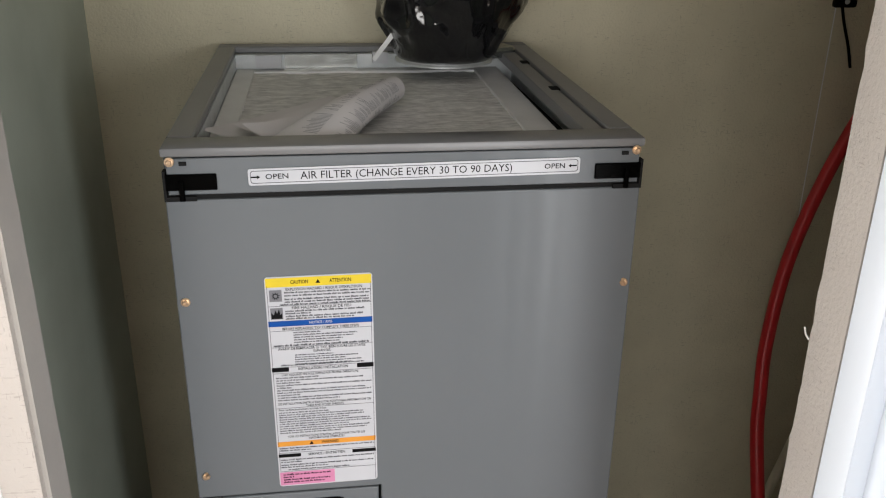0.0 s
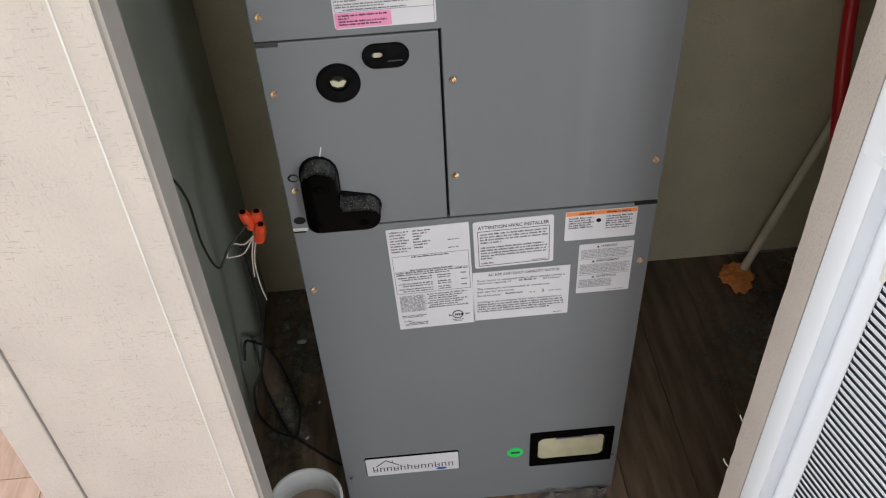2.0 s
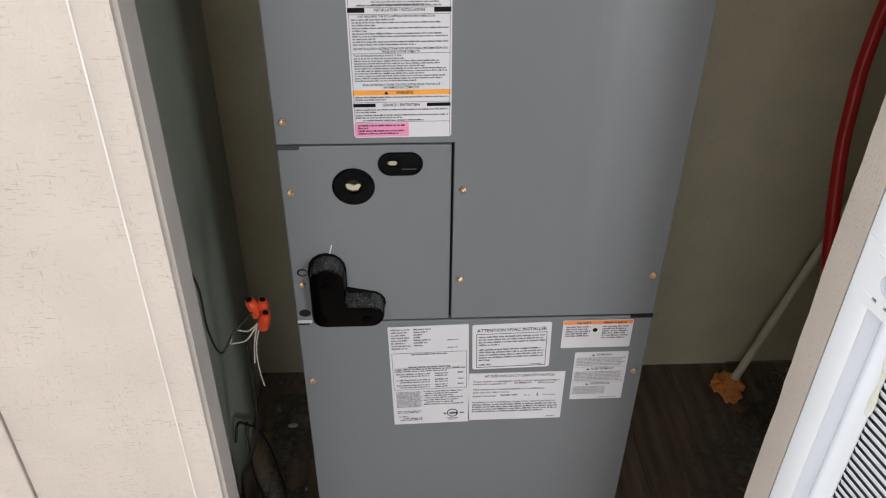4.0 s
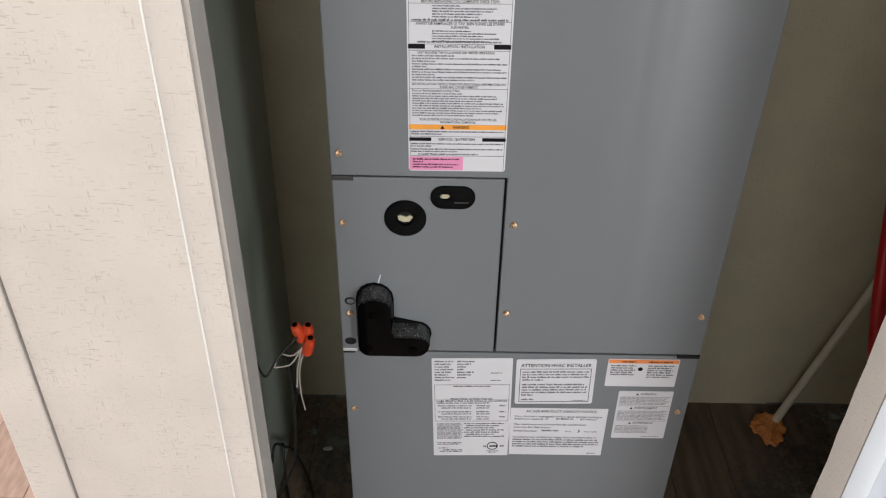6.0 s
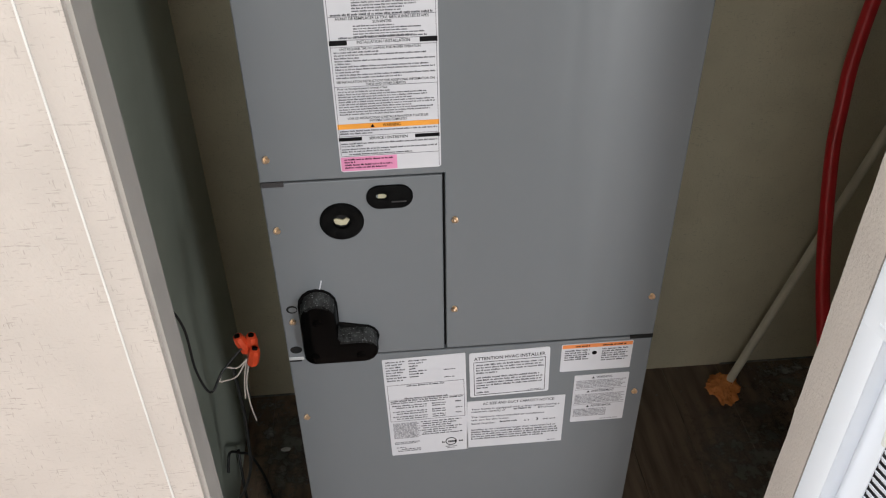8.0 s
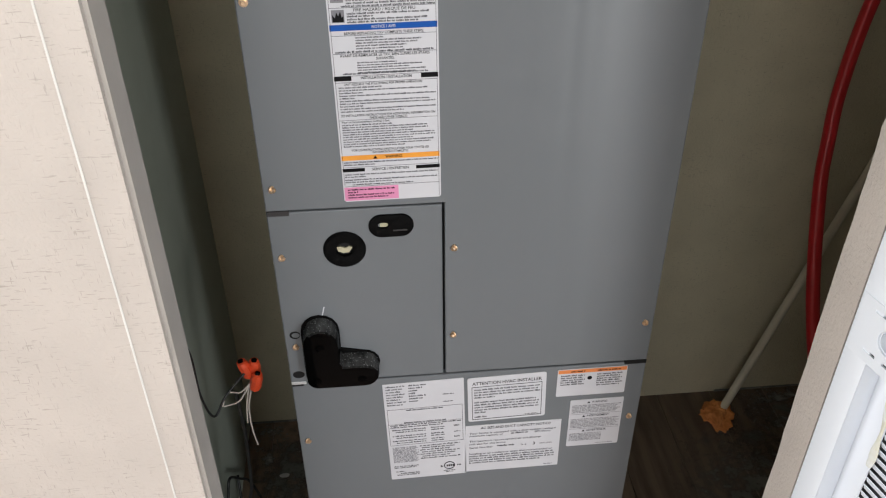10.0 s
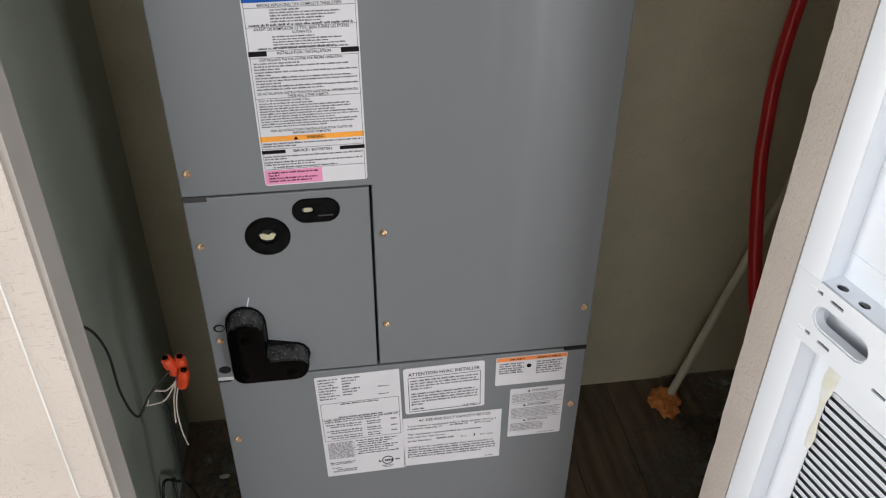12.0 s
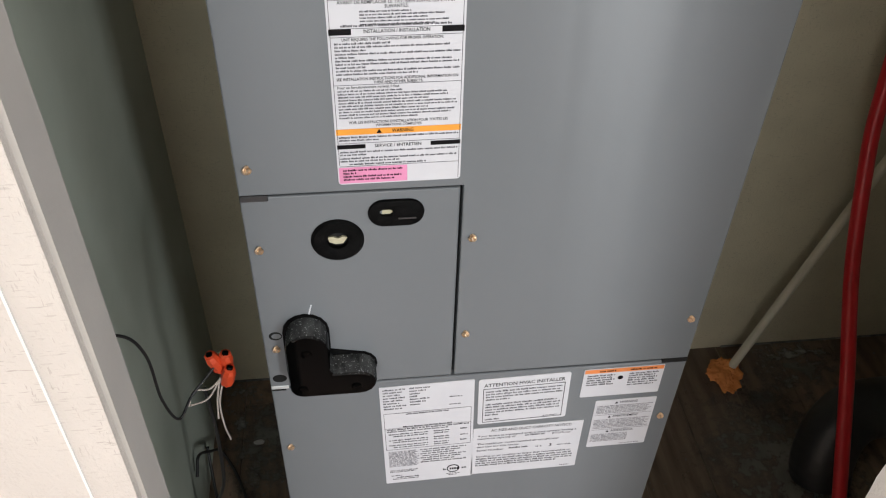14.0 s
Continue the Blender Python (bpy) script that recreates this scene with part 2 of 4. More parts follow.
# ---- building helpers ----
def box(bm, x0, x1, y0, y1, z0, z1, bevel=0.0, seg=1):
    made = bmesh.ops.create_cube(bm, size=1.0, matrix=Matrix.LocRotScale(((x0 + x1) / 2, (y0 + y1) / 2, (z0 + z1) / 2), None, (x1 - x0, y1 - y0, z1 - z0)))
    if bevel:
        edges = {e for v in made["verts"] for e in v.link_edges}
        bmesh.ops.bevel(bm, geom=list(edges), offset=bevel, segments=seg, affect="EDGES", profile=0.5)
    return bm


def boxes(*rows, bevel=0.0, seg=1):
    bm = bmesh.new()
    for r in rows:
        box(bm, *r, bevel=bevel, seg=seg)
    return bm


def plate(outline, holes, y0, y1, bevel=0.0):
    """An upright plate in the x-z plane from y0 (front) to y1, with holes through it."""
    bm = bmesh.new()
    edges = []
    for ring in (outline, *holes):
        vs = [bm.verts.new((x, y0, z)) for x, z in ring]
        edges += [bm.edges.new((vs[n - 1], vs[n])) for n in range(len(vs))]
    bmesh.ops.triangle_fill(bm, use_beauty=True, use_dissolve=True, edges=edges, normal=(0, -1, 0))
    faces = list(bm.faces)
    out = bmesh.ops.extrude_face_region(bm, geom=faces)
    for v in (g for g in out["geom"] if isinstance(g, bmesh.types.BMVert)):
        v.co.y = y1
    bmesh.ops.recalc_face_normals(bm, faces=bm.faces)
    if bevel:
        rim = [e for e in bm.edges if abs(e.verts[0].co.y - y0) < 1e-6 and abs(e.verts[1].co.y - y0) < 1e-6 and len(e.link_faces) == 2 and e.calc_face_angle(0) > 0.5]
        bmesh.ops.bevel(bm, geom=rim, offset=bevel, segments=2, affect="EDGES", profile=0.5)
    return bm


def rect(x0, x1, z0, z1):
    return [(x0, z0), (x1, z0), (x1, z1), (x0, z1)]


def round_rect(x0, x1, z0, z1, r, n=6):
    out = []
    for cx, cz, a0 in ((x1 - r, z1 - r, 0), (x0 + r, z1 - r, 90), (x0 + r, z0 + r, 180), (x1 - r, z0 + r, 270)):
        out += [(cx + r * math.cos(radians(a0 + 90 * k / n)), cz + r * math.sin(radians(a0 + 90 * k / n))) for k in range(n + 1)]
    return out


def lathe(profile, n=32, cap=True):
    """A body turned round z from (radius, z) pairs."""
    bm = bmesh.new()
    rings = [[bm.verts.new((r * math.cos(2 * math.pi * k / n), r * math.sin(2 * math.pi * k / n), z)) for k in range(n)] for r, z in profile]
    for a, b in zip(rings, rings[1:]):
        for k in range(n):
            bm.faces.new((a[k], a[(k + 1) % n], b[(k + 1) % n], b[k]))
    if cap:
        bm.faces.new(rings[0][::-1])
        bm.faces.new(rings[-1])
    return bm


def spline(points, steps=10):
    """Catmull-Rom through the points."""
    p = [Vector(q) for q in points]
    p = [2 * p[0] - p[1], *p, 2 * p[-1] - p[-2]]
    out = []
    for a, b, c, d in zip(p, p[1:], p[2:], p[3:]):
        for k in range(steps):
            t = k / steps
            out.append(0.5 * (2 * b + (c - a) * t + (2 * a - 5 * b + 4 * c - d) * t * t + (3 * b - a - 3 * c + d) * t**3))
    return out + [p[-2]]


def tube(bm, points, r, n=12, steps=10, ribs=0.0, rib_len=0.012):
    path = spline(points, steps)
    side, rings, run = None, [], 0.0
    for k, q in enumerate(path):
        ahead = (path[min(k + 1, len(path) - 1)] - path[max(k - 1, 0)]).normalized()
        if side is None:
            side = ahead.orthogonal().normalized()
        side = (side - ahead * side.dot(ahead)).normalized()
        up = ahead.cross(side)
        if k:
            run += (q - path[k - 1]).length
        rr = r * (1 + ribs * math.sin(2 * math.pi * run / rib_len))
        rings.append([bm.verts.new(q + rr * (math.cos(2 * math.pi * j / n) * side + math.sin(2 * math.pi * j / n) * up)) for j in range(n)])
    for a, b in zip(rings, rings[1:]):
        for j in range(n):
            bm.faces.new((a[j], a[(j + 1) % n], b[(j + 1) % n], b[j]))
    bm.faces.new(rings[0][::-1])
    bm.faces.new(rings[-1])
    return bm


def mesh_of(name, bm, material, smooth=None):
    me = bpy.data.meshes.new(name)
    bmesh.ops.recalc_face_normals(bm, faces=bm.faces)
    bm.to_mesh(me)
    bm.free()
    me.materials.append(material)
    if smooth:
        me.shade_smooth()
        me.set_sharp_from_angle(angle=radians(smooth))
    return me


def part(name, bm, material, parent=None, label="", smooth=None, m=None):
    ob = new(name, mesh_of(name, bm, material, smooth))
    ob.parent = parent
    if m is not None:
        ob.matrix_local = m
    return tagged(ob, label)


def thing(name, label, category, m=None, kind="", group=""):
    ob = new(name)
    ob.empty_display_size = 0.05
    if m is not None:
        ob.matrix_world = m
    return tagged(ob, label, category, group, kind)


def structure(name, bm, material, label=""):
    return tagged(part(name, bm, material), label, "", "", "structure")


def words(text, x, z, height, y, material, parent, width=0.0, align="LEFT", tilt=0.0, bold=0.010):
    """Flat lettering on a face that looks towards -y."""
    cu = bpy.data.curves.new("lettering", "FONT")
    cu.body, cu.size, cu.align_x, cu.align_y, cu.resolution_u = text, 1.0, align, "CENTER", 2
    cu.offset = bold
    tmp = bpy.data.objects.new("lettering", cu)
    me = bpy.data.meshes.new_from_object(tmp)
    bpy.data.objects.remove(tmp)
    xs = [v.co.x for v in me.vertices]
    s = height / 0.70
    sx = width / (max(xs) - min(xs)) if width else s
    for v in me.vertices:
        v.co = Vector((v.co.x * sx, 0, v.co.y * s))
    me.materials.clear()
    me.materials.append(material)
    me.name = "lettering"
    ob = new("lettering", me)
    ob.parent = parent
    ob.matrix_local = pose(x, y, z, 0, tilt, 0)
    return ob


def print_lines(rows, y, rng, quads=()):
    """Rows of (x0, x1, z, height): each a line of unreadable small print as separate word bars."""
    bm = bmesh.new()
    for x0, x1, z, h in rows:
        x, left = x0, rng.randint(2, 9)
        while x < x1 - 0.0006:
            w = h * rng.uniform(0.34, 0.56)
            lo, hi = z - h * 0.52, z + h * rng.choice((0.26, 0.30, 0.36, 0.62))
            bm.faces.new([bm.verts.new(c) for c in ((x, y, lo), (x + w, y, lo), (x + w, y, hi), (x, y, hi))])
            left -= 1
            x += w + h * (0.17 if left else 0.70)
            left = left or rng.randint(2, 8)
    for x0, x1, z0, z1 in quads:
        bm.faces.new([bm.verts.new(c) for c in ((x0, y, z0), (x1, y, z0), (x1, y, z1), (x0, y, z1))])
    return bm


def band(name, x0, x1, z0, z1, y, material, parent):
    return part(name, plate(rect(x0, x1, z0, z1), [], y, y + 0.0003), material, parent)


# ---- the structure ----
FRONT, BACK = -0.342, -0.292      # faces of the closet's front wall
LEFT, RIGHT = -0.336, 0.3495      # sides of its opening
WEST, EAST, NORTH = -0.514, 1.30, 0.69
CEIL = 2.40


def torn_board(x0, x1, y0, cut, size):
    """An upright board whose back edge along the opening is roughly sawn."""
    steps = 300
    side = [(cut, CEIL * k / steps) for k in range(steps + 1)]
    ring = side[::-1] + [(x1, 0), (x1, CEIL)] if cut == x0 else [(x0, CEIL), (x0, 0)] + side
    bm = plate(ring, [], y0, BACK)
    for v in bm.verts:
        if abs(v.co.x - cut) < 1e-6 and v.co.y > y0 + 0.01 and 0.01 < v.co.z < CEIL - 0.01:
            chip = max(0.0, noise.noise(Vector((v.co.z * 9, 3, cut)))) ** 2 * 3
            v.co.y += size * (0.35 * noise.noise(Vector((v.co.z * 60, 0, cut))) - chip)
    return bm


structure("wall_stub", boxes((-0.560, LEFT - 0.004, FRONT, FRONT + 0.008, 0, CEIL)), M_LINEN, "beige linen-patterned wallboard beside the closet opening")
structure("wall_stub_core", torn_board(-0.608, LEFT, FRONT + 0.008, LEFT, 0.004), M_JAMB, "board edge of the closet opening, greyed to stand for its shade")
structure("wall_front_east", torn_board(RIGHT, 2.0, FRONT, RIGHT, 0.007), M_LINEN, "beige linen-patterned wallboard at the closet opening")
structure("wall_header", boxes((LEFT, RIGHT, FRONT, BACK, 2.33, CEIL)), M_LINEN)
structure("wall_closet_west", boxes((WEST - 0.06, WEST, BACK, NORTH + 0.06, 0, CEIL)), M_DARKWALL, "dark grey-green bare board closet wall")
structure("wall_closet_north", boxes((WEST, EAST, NORTH, NORTH + 0.06, 0, CEIL)), M_LINEN_IN, "linen-patterned wallboard closet wall, colour lightened for the dim closet")
structure("wall_closet_east", boxes((EAST, EAST + 0.06, BACK, NORTH + 0.06, 0, CEIL)), M_DARKWALL)
structure("wall_room_north", boxes((-2.80, WEST - 0.06, NORTH, NORTH + 0.06, 0, CEIL)), M_ROOM)
structure("wall_room_east", boxes((2.0, 2.06, -3.0, BACK, 0, CEIL)), M_ROOM)
structure("wall_room_west", boxes((-2.86, -2.80, -3.06, -1.15, 0, CEIL), (-2.86, -2.80, 0.45, 0.76, 0, CEIL), (-2.86, -2.80, -1.15, 0.45, 0, 0.85), (-2.86, -2.80, -1.15, 0.45, 2.15, CEIL)), M_ROOM)
# the widest opening is only there for the added fill light
structure("wall_room_south", boxes((-2.80, -1.35, -3.06, -3.0, 0, CEIL), (0.15, 0.99, -3.06, -3.0, 0, CEIL), (1.27, 2.06, -3.06, -3.0, 0, CEIL), (-1.35, 0.15, -3.06, -3.0, 0, 1.1), (-1.35, 0.15, -3.06, -3.0, 2.36, CEIL), (0.99, 1.27, -3.06, -3.0, 0, 0.45), (0.99, 1.27, -3.06, -3.0, 2.15, CEIL)), M_ROOM)
structure("ceiling", boxes((-2.86, 2.06, -3.06, 0.76, CEIL, CEIL + 0.05)), M_CEIL)
structure("ground", boxes((-2.86, 2.06, -3.06, 0.76, -0.06, -0.008)), M_DULL)
floor = tagged(new("floor"), "dark brown wood-look plank floor", "", "", "structure")

structure("trim_floor_joint", boxes((0.78, EAST, NORTH - 0.004, NORTH, 0, 0.006), (WEST, -0.29, NORTH - 0.004, NORTH, 0, 0.006), bevel=0.001), M_DUST, "dusty pale line where the wall meets the floor")

# corner strip at the far end of the stub, and its light joint line
structure("trim_corner", boxes((-0.612, -0.563, FRONT - 0.003, FRONT + 0.008, 0, CEIL), bevel=0.002, seg=2), M_LINEN, "beige corner strip on the wallboard")
structure("trim_joint", boxes((-0.3730, -0.3712, FRONT - 0.0012, FRONT + 0.004, 0, CEIL)), M_WHITEBIT, "thin white joint line in the wallboard")
structure("trim_seam", boxes((0.9225, 0.9245, NORTH - 0.0015, NORTH, 1.15, CEIL)), M_CARD, "pale vertical panel joint on the closet wall")


# ---- the air handler ----
W, TOP, DEEP = 0.2812, 1.606, 0.665
unit = thing("air_handler", "tall grey painted steel air handler standing in the closet", "air handler")
SEAM, MID, PX = 0.800, 1.116, -0.043   # lower joint, top of the small panel, its side
DOOR_LOW, DOOR_HIGH = 1.537, 1.580     # the filter door
part("cabinet_body", boxes((-W, -W + 0.004, 0.012, DEEP, 0.0, 1.578), (W - 0.004, W, 0.012, DEEP, 0.0, 1.578), (-W + 0.004, W - 0.004, DEEP - 0.004, DEEP, 0, 1.588), (-W + 0.004, W - 0.004, 0.012, DEEP - 0.004, 0, 0.006), bevel=0.001), M_STEEL, unit)
part("gap_backing", boxes((-W + 0.005, W - 0.005, 0.014, 0.018, 0.008, 1.575)), M_GAP, unit)
upper = [(PX + 0.0017, SEAM + 0.0015), (W, SEAM + 0.0015), (W, DOOR_LOW - 0.006), (-W, DOOR_LOW - 0.006), (-W, MID + 0.0015), (PX + 0.0017, MID + 0.0015)]
part("upper_panel", plate(upper, [], 0.0, 0.012, 0.0018), M_STEEL, unit)
GC, GR = (-0.181, 1.050), 0.0145
OV = (-0.146, -0.084, 1.068, 1.104)
ring = [(GC[0] + GR * math.cos(2 * math.pi * k / 24), GC[1] + GR * math.sin(2 * math.pi * k / 24)) for k in range(24)]
part("access_panel", plate(rect(-W, PX - 0.0017, SEAM + 0.001, MID - 0.001), [ring, round_rect(-0.130, -0.100, 1.079, 1.092, 0.006)], 0.0, 0.012, 0.0018), M_STEEL, unit)
part("lower_panel", plate(rect(-W, W, 0.004, SEAM - 0.002), [round_rect(0.113, 0.252, 0.126, 0.206, 0.012)], 0.0, 0.012, 0.0018), M_STEEL, unit)
part("filter_door", plate(rect(-W + 0.004, W - 0.004, DOOR_LOW, DOOR_HIGH), [], 0.001, 0.012, 0.0015), M_STEEL, unit)
part("door_gap_strip", boxes((-W + 0.002, W - 0.002, 0.004, 0.012, DOOR_LOW - 0.006, DOOR_LOW)), M_GAP, unit)

# top frame, tipped a little to the front: four rims round the filter opening
TIP = Matrix.Translation((0, DEEP, TOP)) @ pose(0, 0, 0, 1.15, 0, 0) @ Matrix.Translation((0, -DEEP, -TOP))
part("front_rim", boxes((-W - 0.001, W + 0.001, -0.002, 0.045, TOP - 0.011, TOP), bevel=0.003, seg=2), M_RIM, unit, smooth=40, m=TIP)
part("back_rim", boxes((-W - 0.001, W + 0.001, DEEP - 0.03, DEEP, TOP - 0.012, TOP), bevel=0.002), M_RIM, unit, m=TIP)
part("side_rim", boxes((-W - 0.001, -W + 0.030, 0.045, DEEP - 0.03, TOP - 0.012, TOP), bevel=0.002), M_RIM, unit, m=TIP)
part("side_rim", boxes((W - 0.031, W + 0.001, 0.045, DEEP - 0.03, TOP - 0.012, TOP), bevel=0.002), M_RIM, unit, m=TIP)
part("slide_rail", boxes((W - 0.060, W - 0.034, 0.045, DEEP - 0.03, TOP - 0.020, TOP - 0.003), bevel=0.001), M_RIM, unit, "grey steel slide rail", m=TIP)
for y in (0.27, 0.47):
    part("rail_notch", boxes((W - 0.045, W - 0.032, y, y + 0.020, TOP - 0.018, TOP - 0.0015)), M_GAP, unit, m=TIP)
part("inner_lining", boxes((-W + 0.008, -W + 0.0305, 0.05, DEEP - 0.04, TOP - 0.07, TOP - 0.012), (W - 0.03, W - 0.008, 0.05, DEEP - 0.04, TOP - 0.07, TOP - 0.022), (-W + 0.03, W - 0.03, DEEP - 0.045, DEEP - 0.03, TOP - 0.07, TOP - 0.012)), M_ZINC, unit, "bright zinc inner lining", m=TIP)
part("opening_floor", boxes((-W + 0.03, W - 0.03, 0.045, DEEP - 0.045, TOP - 0.075, TOP - 0.065)), M_GAP, unit)


def screw(x, z, parent, r=0.0057, y=0.0):
    """A hex-washer-head screw: washer, hexagonal head, slot."""
    bm = lathe([(r, 0.0), (r, 0.0012), (r * 0.9, 0.0018)], 16)
    head = lathe([(r * 0.66, 0.001), (r * 0.66, 0.0045), (r * 0.5, 0.0056), (r * 0.30, 0.0056), (r * 0.24, 0.0046)], 6)
    me = bpy.data.meshes.new("tmp")
    head.to_mesh(me)
    head.free()
    bm.from_mesh(me)
    bpy.data.meshes.remove(me)
    return part("screw", bm, M_BRASS, parent, "yellow zinc-plated hex screw", m=pose(x, y, z, 90, 0, 0))


first = screw(-0.271, 1.403, unit)
for x, z in ((0.272, 1.404), (-0.269, 1.152), (-0.269, 1.041), (-0.028, 1.042), (-0.029, 0.881), (0.268, 0.880), (0.267, 0.676), (-0.268, 0.671), (-0.267, 0.876)):
    o = first.copy()
    scene.collection.objects.link(o)
    o.matrix_local = pose(x, 0, z, 90, 0, 12 * x * 100)
M_DULLSCREW = mat("dull_zinc_screw", (0.20, 0.18, 0.17), 0.45, 0.6, scale=80)
small = screw(-0.268, 0.127, unit, 0.0046)
small.data.materials[0] = M_DULLSCREW
o = small.copy()
scene.collection.objects.link(o)
o.matrix_local = pose(0.270, 0, 0.127, 90, 0, 20)
for x, z in ((-0.272, 1.5775), (0.271, 1.5785)):
    o = first.copy()
    scene.collection.objects.link(o)
    o.matrix_local = pose(x, -0.003, z, 90, 15, 0)

# filter door latches and end caps
for s in (-1, 1):
    x0, x1 = sorted((s * 0.279, s * 0.222))
    xt0, xt1 = sorted((s * 0.264, s * 0.258))
    latch = part("latch", boxes((x0, x1, -0.0025, 0.003, 1.543, 1.562), bevel=0.0008), M_BLACK, unit, "black plastic latch")
    part("latch_tab", boxes((xt0, xt1, -0.006, -0.002, 1.531, 1.556), bevel=0.0008), M_BLACK, latch)
    c0, c1 = sorted((s * 0.2815, s * 0.246))
    part("end_cap", boxes((c0, c1, -0.0015, 0.002, 1.530, 1.5355)), M_GAP, unit)
    k0, k1 = sorted((s * 0.2815, s * 0.2785))
    part("end_cap", boxes((k0, k1, -0.002, 0.010, 1.530, 1.566)), M_GAP, unit)
    n0, n1 = sorted((s * 0.262, s * 0.254))
    part("rim_notch", boxes((n0, n1, -0.0026, 0.0, 1.5725, 1.5765)), M_GAP, unit)
part("panel_tab", boxes((-0.281, -0.251, -0.001, 0.004, MID - 0.0065, MID + 0.0015), bevel=0.0008), M_DARKTAB, unit, "dark steel tab at the panel joint")
part("panel_tab", boxes((0.245, 0.281, -0.001, 0.004, SEAM - 0.006, SEAM + 0.002), bevel=0.0008), M_GAP, unit)
part("panel_tab", boxes((-0.281, -0.258, -0.001, 0.004, SEAM - 0.002, SEAM + 0.004), bevel=0.0008), M_ZINC, unit)
part("foil_mark", boxes((-0.2805, -0.262, -0.0008, 0.001, SEAM - 0.005, SEAM - 0.002)), M_GAP, unit)


def ring_plug(cx, cz, outer, inner, parent):
    """A round rubber grommet, its flange domed and its hole open."""
    bm = lathe([(outer, 0.0), (outer, 0.0015), (outer - 0.003, 0.0042), (inner + 0.003, 0.0042), (inner, 0.002), (inner, -0.008)], 40, cap=False)
    return part("grommet", bm, M_DULL, parent, "black rubber grommet", smooth=40, m=pose(cx, 0, cz, 90, 0, 0))


ring_plug(*GC, 0.0297, 0.0118, unit)
part("hole_back", lathe([(0.0135, -0.004), (0.0135, 0.0002), (0.006, 0.0004)], 14), M_GAP, unit, m=pose(GC[0], 0.004, GC[1], 90, 0, 0))
part("foam_plug", plate([(GC[0] - 0.011, GC[1] + 0.003), (GC[0] - 0.009, GC[1] - 0.004), (GC[0] - 0.002, GC[1] - 0.007), (GC[0] + 0.006, GC[1] - 0.006), (GC[0] + 0.011, GC[1] + 0.002), (GC[0] + 0.006, GC[1] + 0.004), (GC[0] + 0.001, GC[1] + 0.001), (GC[0] - 0.006, GC[1] + 0.004)], [], 0.0005, 0.003), M_CREAM, unit, "cream foam showing in the grommet hole")
oval = part("oval_grommet", plate(round_rect(*OV, 0.0178, 8), [round_rect(-0.133, -0.119, 1.083, 1.0915, 0.004)], -0.004, 0.001, 0.002), M_DULL, unit, "black oval rubber grommet", smooth=40)
part("slot_groove", plate(round_rect(-0.113, -0.093, 1.0785, 1.0805, 0.0009), [], -0.0045, -0.0035), M_DARKTAB, oval)
part("foam_plug", boxes((-0.134, -0.118, 0.0005, 0.002, 1.082, 1.093)), M_CREAM, unit)

# pipe sleeve: an L-shaped boss that stands out from the panel, dust on its upper faces
def arc(cx, cz, rx, rz, a0, a1, n=8):
    return [(cx + rx * math.cos(radians(a0 + (a1 - a0) * k / n)), cz + rz * math.sin(radians(a0 + (a1 - a0) * k / n))) for k in range(n + 1)]


SX0, SX1, SX2 = -0.253, -0.201, -0.144
boss = arc(-0.227, 0.903, 0.026, 0.029, 180, 0) + [(SX1, 0.866), (-0.197, 0.860)] + arc(SX2 - 0.022, 0.838, 0.022, 0.022, 90, -90) + arc(SX0 + 0.018, 0.834, 0.018, 0.018, 270, 180)
sleeve = part("pipe_sleeve", plate(boss, [], -0.033, 0.002, 0.0045), M_DUSTY, unit, "black plastic L-shaped pipe sleeve with dusty upper faces", smooth=40)
for x, z in ((-0.228, 0.898), (-0.237, 0.832), (-0.170, 0.832)):
    part("dimple", lathe([(0.007, 0), (0.006, 0.002), (0.002, 0.003)], 16), M_BLACK, sleeve, smooth=40, m=pose(x, -0.0327, z, 90, 0, 0))
part("back_plate", plate(arc(-0.228, 0.905, 0.0285, 0.030, 180, 0) + [(-0.1995, 0.87)] + arc(SX2 - 0.022, 0.838, 0.024, 0.024, 90, -90) + arc(SX0 + 0.016, 0.834, 0.020, 0.020, 270, 180), [], -0.003, 0.001, 0.001), M_DULL, sleeve)
part("knockout", plate([(-0.2655 + 0.008 * math.cos(2 * math.pi * k / 20), 0.899 + 0.007 * math.sin(2 * math.pi * k / 20)) for k in range(20)], [[(-0.2645 + 0.006 * math.cos(2 * math.pi * k / 20), 0.8985 + 0.005 * math.sin(2 * math.pi * k / 20)) for k in range(20)]], -0.0006, 0.001), M_GAP, unit)
part("knockout", plate([(-0.268 + 0.009 * math.cos(2 * math.pi * k / 20), 0.819 + 0.007 * math.sin(2 * math.pi * k / 20)) for k in range(20)], [], -0.0006, 0.001), M_GAP, unit)
part("paint_scuff", boxes((-0.0009, 0.0009, -0.0004, 0.001, 0, 0.018)), M_PAPER, unit, "pale scuff above the sleeve", m=pose(-0.2225, 0, 0.932, 0, 14, 0))

# sight window, nameplate, green sticker
part("window_frame", plate(round_rect(0.098, 0.268, 0.112, 0.224, 0.004), [round_rect(0.115, 0.250, 0.128, 0.204, 0.014)], -0.004, 0.004, 0.002), M_BLACK, unit, "black plastic frame of the sight window", smooth=40)
pane = part("sight_window", plate(round_rect(0.1155, 0.2495, 0.1285, 0.2035, 0.013), [], 0.002, 0.006, 0.001), M_CREAM, unit, "cream clear-covered sight window")
part("sticker", plate(rect(0.150, 0.238, 0.192, 0.2025), [], 0.0012, 0.002), M_PALE_INK, pane)
